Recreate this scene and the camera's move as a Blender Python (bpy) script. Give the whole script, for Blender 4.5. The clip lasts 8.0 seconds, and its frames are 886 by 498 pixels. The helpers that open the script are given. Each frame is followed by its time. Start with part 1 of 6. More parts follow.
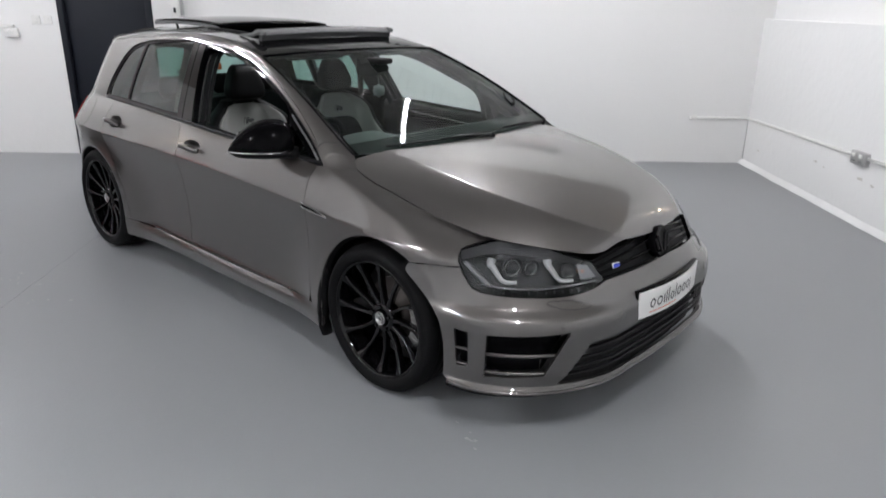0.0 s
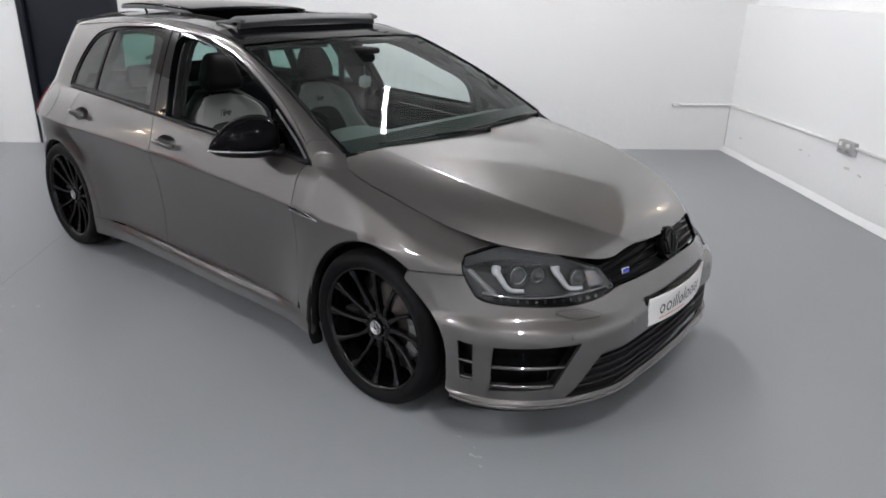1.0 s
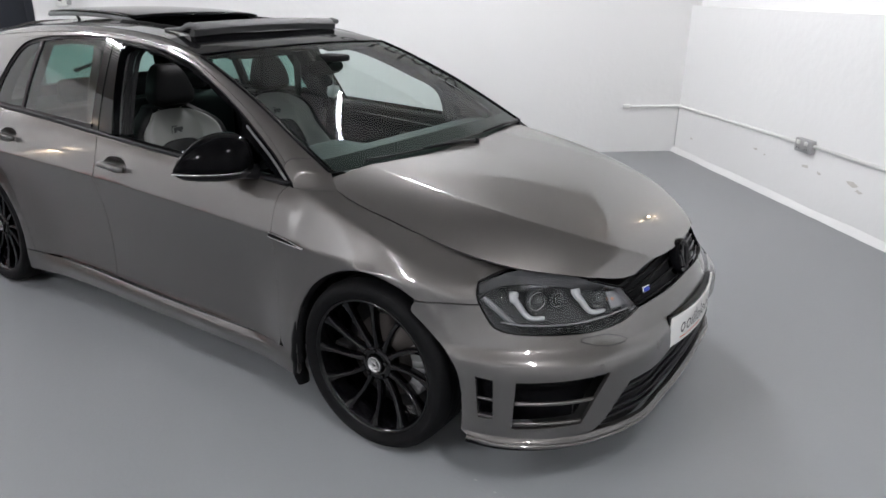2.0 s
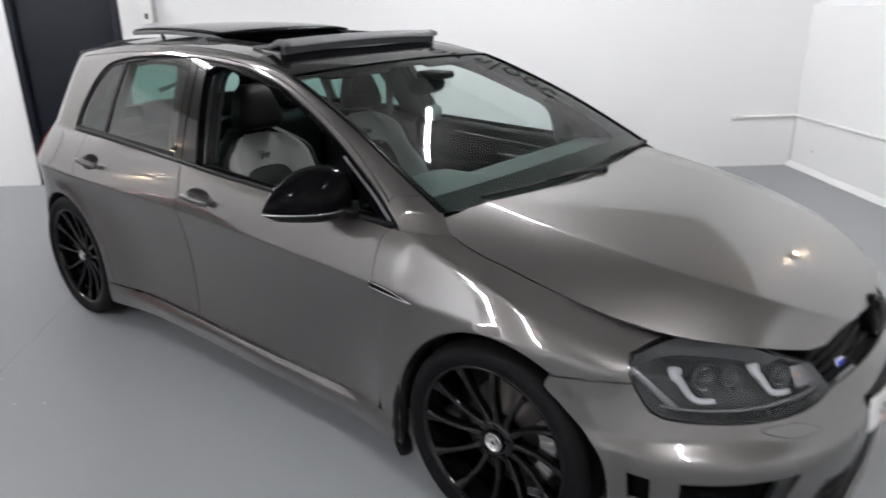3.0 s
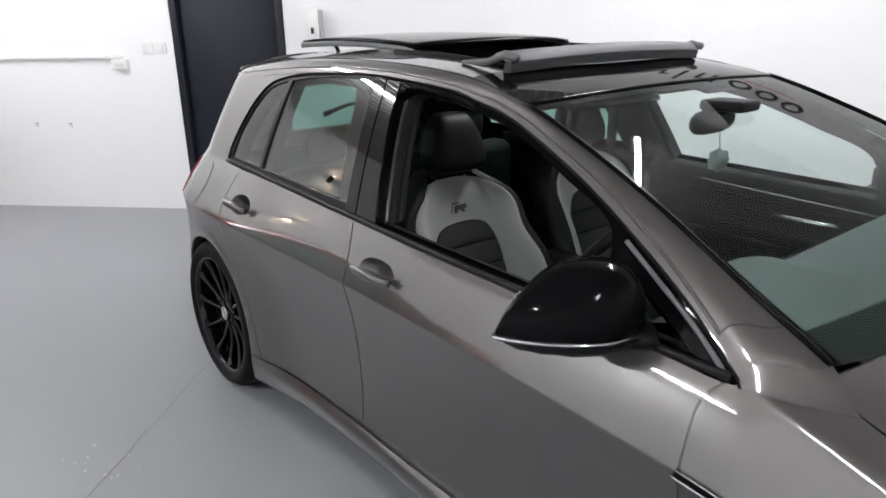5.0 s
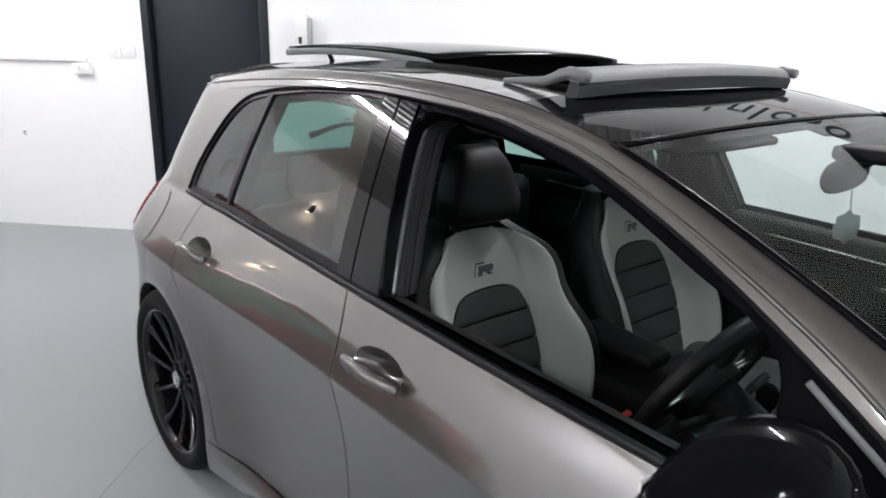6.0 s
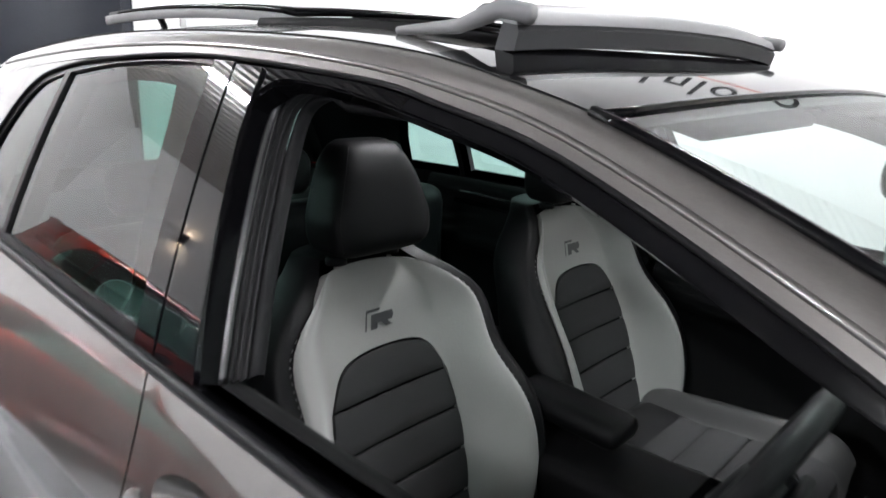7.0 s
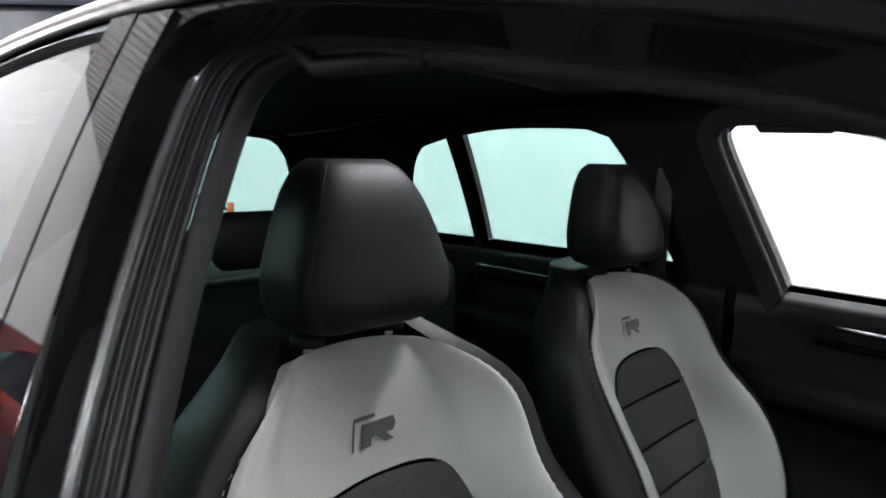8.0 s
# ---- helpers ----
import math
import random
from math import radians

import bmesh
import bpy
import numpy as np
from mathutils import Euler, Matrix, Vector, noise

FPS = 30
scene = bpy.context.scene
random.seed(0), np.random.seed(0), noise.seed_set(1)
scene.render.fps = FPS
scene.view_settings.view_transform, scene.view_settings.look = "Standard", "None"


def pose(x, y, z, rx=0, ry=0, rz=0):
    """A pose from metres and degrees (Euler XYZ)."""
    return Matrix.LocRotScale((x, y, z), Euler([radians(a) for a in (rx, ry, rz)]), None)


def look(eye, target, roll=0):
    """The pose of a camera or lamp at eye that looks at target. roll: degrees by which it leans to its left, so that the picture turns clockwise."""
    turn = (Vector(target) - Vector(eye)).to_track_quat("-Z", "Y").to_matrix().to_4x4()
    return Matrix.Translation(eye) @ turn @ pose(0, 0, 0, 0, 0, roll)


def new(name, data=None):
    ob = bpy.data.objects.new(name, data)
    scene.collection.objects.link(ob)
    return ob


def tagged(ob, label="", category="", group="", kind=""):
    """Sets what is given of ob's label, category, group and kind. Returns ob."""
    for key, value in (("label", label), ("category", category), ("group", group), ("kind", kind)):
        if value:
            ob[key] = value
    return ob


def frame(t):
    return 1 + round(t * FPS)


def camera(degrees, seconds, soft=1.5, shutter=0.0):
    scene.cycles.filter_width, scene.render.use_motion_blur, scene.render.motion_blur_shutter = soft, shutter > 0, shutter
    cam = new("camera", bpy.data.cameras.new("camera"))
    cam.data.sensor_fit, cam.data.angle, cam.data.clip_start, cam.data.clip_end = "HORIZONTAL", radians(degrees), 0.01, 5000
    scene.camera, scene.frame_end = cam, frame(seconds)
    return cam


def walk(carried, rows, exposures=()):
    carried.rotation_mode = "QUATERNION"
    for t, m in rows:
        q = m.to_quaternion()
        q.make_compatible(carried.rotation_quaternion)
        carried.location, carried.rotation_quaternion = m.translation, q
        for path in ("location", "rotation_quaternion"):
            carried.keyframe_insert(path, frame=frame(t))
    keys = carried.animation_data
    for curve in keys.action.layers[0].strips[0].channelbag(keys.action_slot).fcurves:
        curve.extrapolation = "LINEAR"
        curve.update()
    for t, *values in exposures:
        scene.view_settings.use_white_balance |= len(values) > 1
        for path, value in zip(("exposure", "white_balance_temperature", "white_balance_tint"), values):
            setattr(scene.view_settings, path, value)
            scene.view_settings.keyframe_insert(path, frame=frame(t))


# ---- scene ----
cam = camera(65.0, 8.0, soft=1.6, shutter=0.4)
PATH = [
    (0, (3.272, -2.597, 1.56), (2.003, -1.202, 0.892), 0.9),
    (0.5, (3.208, -2.584, 1.578), (1.984, -1.2, 0.813), 1.1),
    (1, (3.067, -2.541, 1.588), (1.876, -1.101, 0.873), 1.3),
    (2.5, (2.513, -2.42, 1.554), (1.515, -0.836, 0.849), 0.8),
    (3, (2.323, -2.257, 1.559), (1.12, -0.81, 0.88), -0.9),
    (3.5, (2.129, -2.14, 1.534), (0.809, -0.79, 0.876), -1.2),
    (4, (1.852, -2.047, 1.527), (0.444, -0.773, 0.897), -1.1),
    (4.5, (1.656, -1.943, 1.506), (0.186, -0.747, 0.868), -1.8),
    (6, (0.916, -1.556, 1.452), (-0.538, -0.305, 0.887), 1.5),
    (6.5, (0.729, -1.361, 1.403), (-0.612, 0.005, 0.824), 1.6),
    (7, (0.548, -1.149, 1.339), (-0.746, 0.287, 0.823), 1.9),
    (7.5, (0.378, -1.008, 1.279), (-0.919, 0.47, 0.911), 2.6),
    (8, (0.262, -0.872, 1.204), (-1.079, 0.591, 0.956), 1.0),
]
walk(cam, [(t, look(eye, target, roll)) for t, eye, target, roll in PATH],
     exposures=[(0.0, -0.04), (1.0, 0.01), (2.5, 0.10), (3.5, 0.23), (4.5, 0.29), (6.0, 0.49), (6.5, 0.76), (7.0, 1.05), (7.5, 1.30), (8.0, 1.40)])

# ---- world and lamps ----
world = bpy.data.worlds.new("world")
scene.world = world
world.use_nodes = True
world.node_tree.nodes["Background"].inputs[0].default_value = (0.8, 0.85, 0.9, 1)
world.node_tree.nodes["Background"].inputs[1].default_value = 0.05

# plan of the room: the corner behind the car, the way along the back wall, the way along the side wall
CORNER = Vector((0.70, 4.93, 0.0))
ALONG = Vector((math.cos(radians(42.6)), math.sin(radians(42.6)), 0.0))
OUT = Vector((ALONG.y, -ALONG.x, 0.0))
CEILING = 3.3


def room(a, b, z=0.0):
    """a metres from the corner along the back wall, b metres out from it."""
    return CORNER - ALONG * a + OUT * b + Vector((0, 0, z))


# ---- materials ----
def material(name, color, rough=0.5, metal=0.0, coat=0.0, bump=0.0, scale=40.0, vary=0.0, vscale=6.0, rvary=0.0, spec=0.5, coat_rough=0.03, sheen=0.0):
    m = bpy.data.materials.new(name)
    m.use_nodes = True
    nt = m.node_tree
    b = nt.nodes["Principled BSDF"]
    b.inputs["Base Color"].default_value = (*color, 1)
    b.inputs["Roughness"].default_value = rough
    b.inputs["Metallic"].default_value = metal
    b.inputs["Coat Weight"].default_value = coat
    b.inputs["Coat Roughness"].default_value = coat_rough
    b.inputs["Specular IOR Level"].default_value = spec
    b.inputs["Sheen Weight"].default_value = sheen
    if vary or bump or rvary:
        tc = nt.nodes.new("ShaderNodeTexCoord")
        big = nt.nodes.new("ShaderNodeTexNoise")
        big.inputs["Scale"].default_value = vscale
        big.inputs["Detail"].default_value = 5
        fine = nt.nodes.new("ShaderNodeTexNoise")
        fine.inputs["Scale"].default_value = scale
        fine.inputs["Detail"].default_value = 3
        nt.links.new(tc.outputs["Object"], big.inputs["Vector"])
        nt.links.new(tc.outputs["Object"], fine.inputs["Vector"])
        soft = nt.nodes.new("ShaderNodeMath")
        soft.operation = "MULTIPLY_ADD"
        soft.inputs[1].default_value, soft.inputs[2].default_value = 0.55, 0.22
        nt.links.new(big.outputs["Fac"], soft.inputs[0])
        if vary:
            mixn = nt.nodes.new("ShaderNodeMix")
            mixn.data_type = "RGBA"
            mixn.inputs["A"].default_value = (*[c * (1 - vary) for c in color], 1)
            mixn.inputs["B"].default_value = (*[min(1, c * (1 + vary)) for c in color], 1)
            nt.links.new(soft.outputs["Value"], mixn.inputs["Factor"])
            nt.links.new(mixn.outputs["Result"], b.inputs["Base Color"])
        if rvary:
            mp = nt.nodes.new("ShaderNodeMapRange")
            mp.inputs["To Min"].default_value = max(0.02, rough - rvary)
            mp.inputs["To Max"].default_value = min(1, rough + rvary)
            nt.links.new(soft.outputs["Value"], mp.inputs["Value"])
            nt.links.new(mp.outputs["Result"], b.inputs["Roughness"])
        if bump:
            bn = nt.nodes.new("ShaderNodeBump")
            bn.inputs["Strength"].default_value = 1.0
            bn.inputs["Distance"].default_value = bump
            nt.links.new(fine.outputs["Fac"], bn.inputs["Height"])
            nt.links.new(bn.outputs["Normal"], b.inputs["Normal"])
    return m


def glow(name, color, strength):
    m = bpy.data.materials.new(name)
    m.use_nodes = True
    b = m.node_tree.nodes["Principled BSDF"]
    b.inputs["Base Color"].default_value = (0.9, 0.9, 0.9, 1)
    b.inputs["Emission Color"].default_value = (*color, 1)
    b.inputs["Emission Strength"].default_value = strength
    return m


def sheet_glass(name, tint, gloss_rough=0.01, film=0.07, edge=0.92):
    """Thin glass: tinted see-through with a mirror-like film by Fresnel."""
    m = bpy.data.materials.new(name)
    m.use_nodes = True
    nt = m.node_tree
    nt.nodes.clear()
    out = nt.nodes.new("ShaderNodeOutputMaterial")
    mixs = nt.nodes.new("ShaderNodeMixShader")
    tr = nt.nodes.new("ShaderNodeBsdfTransparent")
    gl = nt.nodes.new("ShaderNodeBsdfGlossy")
    lw = nt.nodes.new("ShaderNodeLayerWeight")
    lw.inputs["Blend"].default_value = 0.5
    pw = nt.nodes.new("ShaderNodeMath")
    pw.operation = "POWER"
    pw.inputs[1].default_value = 5.0
    fr = nt.nodes.new("ShaderNodeMath")
    fr.operation = "MULTIPLY_ADD"
    fr.inputs[1].default_value, fr.inputs[2].default_value = edge, film
    nt.links.new(lw.outputs["Facing"], pw.inputs[0])
    nt.links.new(pw.outputs[0], fr.inputs[0])
    tr.inputs["Color"].default_value = (*tint, 1)
    gl.inputs["Roughness"].default_value = gloss_rough
    nt.links.new(fr.outputs[0], mixs.inputs[0])
    nt.links.new(tr.outputs[0], mixs.inputs[1])
    nt.links.new(gl.outputs[0], mixs.inputs[2])
    nt.links.new(mixs.outputs[0], out.inputs["Surface"])
    return m


def car_paint(name, color, flake):
    """Metallic flake under clear lacquer."""
    m = material(name, color, 0.43, 0.95, 1.0, 0.0, spec=0.3)
    nt = m.node_tree
    b = nt.nodes["Principled BSDF"]
    b.inputs["Coat IOR"].default_value = 2.0
    b.inputs["Coat Roughness"].default_value = 0.04
    tc = nt.nodes.new("ShaderNodeTexCoord")
    vo = nt.nodes.new("ShaderNodeTexVoronoi")
    vo.inputs["Scale"].default_value = 2400
    nt.links.new(tc.outputs["Object"], vo.inputs["Vector"])
    mixn = nt.nodes.new("ShaderNodeMix")
    mixn.data_type = "RGBA"
    mixn.inputs["A"].default_value = (*color, 1)
    mixn.inputs["B"].default_value = (*flake, 1)
    sep = nt.nodes.new("ShaderNodeSeparateColor")
    nt.links.new(vo.outputs["Color"], sep.inputs["Color"])
    nt.links.new(sep.outputs["Red"], mixn.inputs["Factor"])
    nt.links.new(mixn.outputs["Result"], b.inputs["Base Color"])
    return m


PAINT = car_paint("grey_metallic_paint", (0.066, 0.061, 0.058), (0.096, 0.089, 0.085))
RED = car_paint("red_metallic_paint", (0.125, 0.010, 0.006), (0.19, 0.018, 0.009))
GLOSS = material("gloss_black", (0.003, 0.003, 0.0035), 0.04, 0, 0.0, spec=0.05)
PIANO = material("gloss_black_pillar_cover", (0.004, 0.004, 0.005), 0.03, 0, 0.0, spec=0.24)
TRIM = material("black_plastic", (0.006, 0.006, 0.007), 0.42, 0, 0, 0.0003, 900, 0.15, 8, spec=0.18)
RUBBER = material("rubber", (0.0035, 0.0035, 0.004), 0.7, 0, 0, 0.0004, 300, 0.2, 12, spec=0.12)
WHEEL_BLACK = material("gloss_black_wheel_paint", (0.0025, 0.0025, 0.003), 0.05, 0, 0, 0, spec=0.3)
CHROME = material("chrome", (0.8, 0.8, 0.8), 0.07, 1.0)
SATIN = material("satin_metal", (0.6, 0.6, 0.6), 0.25, 1.0)
DARK = material("dark_void", (0.006, 0.006, 0.006), 0.8)
WALLP = material("white_wall_paint", (0.80, 0.80, 0.795), 0.55, 0, 0, 0.003, 14, 0.03, 1.2, 0.1)
FLOORP = material("grey_floor_paint", (0.262, 0.272, 0.282), 0.40, 0, 0, 0.0006, 60, 0.10, 0.9, 0.10, spec=0.4)
CLEAR = sheet_glass("clear_glass", (0.64, 0.745, 0.715), film=0.020, edge=0.6)
PRIVACY = sheet_glass("privacy_glass", (0.36, 0.56, 0.51), film=0.118)
TUBE = glow("tube_light", (0.972, 0.976, 1.02), 335)
# shorter front-row tubes, emission set above the back row's to balance the room
TUBE_FRONT = glow("front_tube_light", (0.972, 0.976, 1.02), 445)
BULB = glow("warm_bulb", (1.0, 0.75, 0.5), 160)
GREYJ = material("dark_joint", (0.14, 0.14, 0.14), 0.7)
FLECK = material("pale_fleck", (0.36, 0.36, 0.365), 0.5)


# ---- geometry helpers ----
def finish(name, bm, mat, parent=None, label="", smooth=True, sharp=0):
    me = bpy.data.meshes.new(name)
    bm.to_mesh(me)
    bm.free()
    if smooth:
        me.polygons.foreach_set("use_smooth", [True] * len(me.polygons))
    if sharp:
        me.set_sharp_from_angle(angle=radians(sharp))
    me.materials.append(mat)
    ob = new(name, me)
    if parent is not None:
        ob.parent = parent
    if label:
        ob["label"] = label
    return ob


part = finish


def thing(name, label, category, group="", kind="", at=None):
    e = new(name)
    e.empty_display_size = 0.1
    if at is not None:
        e.matrix_world = at
    return tagged(e, label, category, group, kind)


def bevel(bm, w, seg=2, angle=30):
    es = [e for e in bm.edges if len(e.link_faces) == 2 and e.calc_face_angle(0) > radians(angle)]
    if es and w > 0:
        bmesh.ops.bevel(bm, geom=es, offset=w, segments=seg, profile=0.5, affect="EDGES", clamp_overlap=True)


def box(cx, cy, cz, sx, sy, sz, w=0.0, m=None, bm=None, seg=2):
    b2 = bmesh.new()
    bmesh.ops.create_cube(b2, size=1, matrix=Matrix.Diagonal((sx, sy, sz, 1)))
    bevel(b2, w, seg)
    b2.transform((m or Matrix()) @ Matrix.Translation((cx, cy, cz)))
    return merge(bm, b2)


def merge(bm, b2):
    if bm is None:
        return b2
    me = bpy.data.meshes.new("tmp")
    b2.to_mesh(me)
    b2.free()
    bm.from_mesh(me)
    bpy.data.meshes.remove(me)
    return bm


def spin(profile, steps=32, m=None, bm=None, closed=False):
    """Turns (radius, height) pairs round z."""
    b2 = bmesh.new()
    rings = []
    for r, h in profile:
        rings.append([b2.verts.new((r * math.cos(2 * math.pi * i / steps), r * math.sin(2 * math.pi * i / steps), h)) for i in range(steps)])
    pairs = list(zip(rings, rings[1:]))
    if closed:
        pairs.append((rings[-1], rings[0]))
    for a, b in pairs:
        for i in range(steps):
            j = (i + 1) % steps
            b2.faces.new((a[i], a[j], b[j], b[i]))
    if not closed:
        for ring, flip in ((rings[0], True), (rings[-1], False)):
            b2.faces.new(ring[::-1] if flip else ring)
    bmesh.ops.remove_doubles(b2, verts=b2.verts, dist=1e-6)
    bmesh.ops.recalc_face_normals(b2, faces=b2.faces)
    if m:
        b2.transform(m)
    return merge(bm, b2)


def tube(points, r, sides=8, bm=None, closed=False, flat=1.0):
    """A round bar along points; r may be a list."""
    pts = [Vector(p) for p in points]
    b2 = bmesh.new()
    rings = []
    n = len(pts)
    up = Vector((0, 0, 1))
    for i, p in enumerate(pts):
        a = pts[(i - 1) % n] if (i or closed) else p
        c = pts[(i + 1) % n] if (i < n - 1 or closed) else p
        d = (c - a).normalized()
        side = d.cross(up)
        if side.length < 1e-3:
            side = d.cross(Vector((0, 1, 0)))
        side.normalize()
        w = side.cross(d).normalized()
        rr = r[i] if isinstance(r, (list, tuple)) else r
        rings.append([b2.verts.new(p + side * (rr * math.cos(2 * math.pi * k / sides)) + w * (rr * flat * math.sin(2 * math.pi * k / sides))) for k in range(sides)])
    for i in range(n if closed else n - 1):
        a, b = rings[i], rings[(i + 1) % n]
        for k in range(sides):
            j = (k + 1) % sides
            b2.faces.new((a[k], a[j], b[j], b[k]))
    if not closed:
        b2.faces.new(rings[0])
        b2.faces.new(rings[-1])
    bmesh.ops.recalc_face_normals(b2, faces=b2.faces)
    return merge(bm, b2)


def spl(pts):
    """A natural cubic spline through (x, y) pairs, sampled finely."""
    pts = sorted(pts)
    x = np.array([p[0] for p in pts], float)
    y = np.array([p[1] for p in pts], float)
    n = len(x)
    h = np.diff(x)
    a = np.zeros((n, n))
    b = np.zeros(n)
    a[0, 0] = a[-1, -1] = 1
    for i in range(1, n - 1):
        a[i, i - 1], a[i, i], a[i, i + 1] = h[i - 1], 2 * (h[i - 1] + h[i]), h[i]
        b[i] = 6 * ((y[i + 1] - y[i]) / h[i] - (y[i] - y[i - 1]) / h[i - 1])
    k = np.linalg.solve(a, b)
    lo, hi, steps = x[0], x[-1], 800
    xs = np.linspace(lo, hi, steps + 1)
    j = np.clip(np.searchsorted(x, xs) - 1, 0, n - 2)
    d = xs - x[j]
    v = y[j] + d * ((y[j + 1] - y[j]) / h[j] - h[j] * (2 * k[j] + k[j + 1]) / 6) + d * d * k[j] / 2 + d ** 3 * (k[j + 1] - k[j]) / (6 * h[j])
    table = v.tolist()
    unit = steps / (hi - lo)

    def at(q):
        f = (q - lo) * unit
        if f <= 0:
            return table[0] + (table[1] - table[0]) * f
        if f >= steps:
            return table[-1] + (table[-1] - table[-2]) * (f - steps)
        i = int(f)
        return table[i] + (table[i + 1] - table[i]) * (f - i)
    return at


def smooth_line(pts, step, closed=False):
    """Points at even steps along a Catmull-Rom line; a point (x, y, 1) is a sharp corner."""
    out = []
    n = len(pts)
    for i in range(n if closed else n - 1):
        p1, p2 = pts[i], pts[(i + 1) % n]
        p0 = pts[i - 1] if (i or closed) else p1
        p3 = pts[(i + 2) % n] if (i < n - 2 or closed) else p2
        t1 = (0, 0) if len(p1) > 2 else ((p2[0] - p0[0]) / 2, (p2[1] - p0[1]) / 2)
        t2 = (0, 0) if len(p2) > 2 else ((p3[0] - p1[0]) / 2, (p3[1] - p1[1]) / 2)
        d = (p2[0] - p1[0], p2[1] - p1[1])
        if len(p1) > 2:
            t1 = d
        if len(p2) > 2:
            t2 = d
        m = max(1, int(math.hypot(*d) / step))
        for k in range(m):
            s = k / m
            a, b, c, e = 2 * s ** 3 - 3 * s ** 2 + 1, s ** 3 - 2 * s ** 2 + s, -2 * s ** 3 + 3 * s ** 2, s ** 3 - s ** 2
            out.append((a * p1[0] + b * t1[0] + c * p2[0] + e * t2[0], a * p1[1] + b * t1[1] + c * p2[1] + e * t2[1]))
    if not closed:
        out.append((pts[-1][0], pts[-1][1]))
    return out


def shrink(poly, d):
    """The closed line moved inwards by d."""
    n = len(poly)
    area = sum(poly[i][0] * poly[(i + 1) % n][1] - poly[(i + 1) % n][0] * poly[i][1] for i in range(n))
    sg = 1 if area > 0 else -1
    out = []
    for i in range(n):
        ax, ay = poly[i][0] - poly[i - 1][0], poly[i][1] - poly[i - 1][1]
        bx, by = poly[(i + 1) % n][0] - poly[i][0], poly[(i + 1) % n][1] - poly[i][1]
        la, lb = math.hypot(ax, ay) or 1, math.hypot(bx, by) or 1
        nx, ny = -ay / la - by / lb, ax / la + bx / lb
        q = max(0.35, (nx * nx + ny * ny) / 2)
        out.append((poly[i][0] + sg * d * nx / q, poly[i][1] + sg * d * ny / q))
    return out


def inside(px, py, xs, ys):
    """Which of the points lie inside the closed line."""
    r = np.zeros(len(px), bool)
    n = len(xs)
    j = n - 1
    for i in range(n):
        if ys[i] != ys[j]:
            r ^= ((ys[i] > py) != (ys[j] > py)) & (px < (xs[j] - xs[i]) * (py - ys[i]) / (ys[j] - ys[i]) + xs[i])
        j = i
    return r


from mathutils.geometry import delaunay_2d_cdt


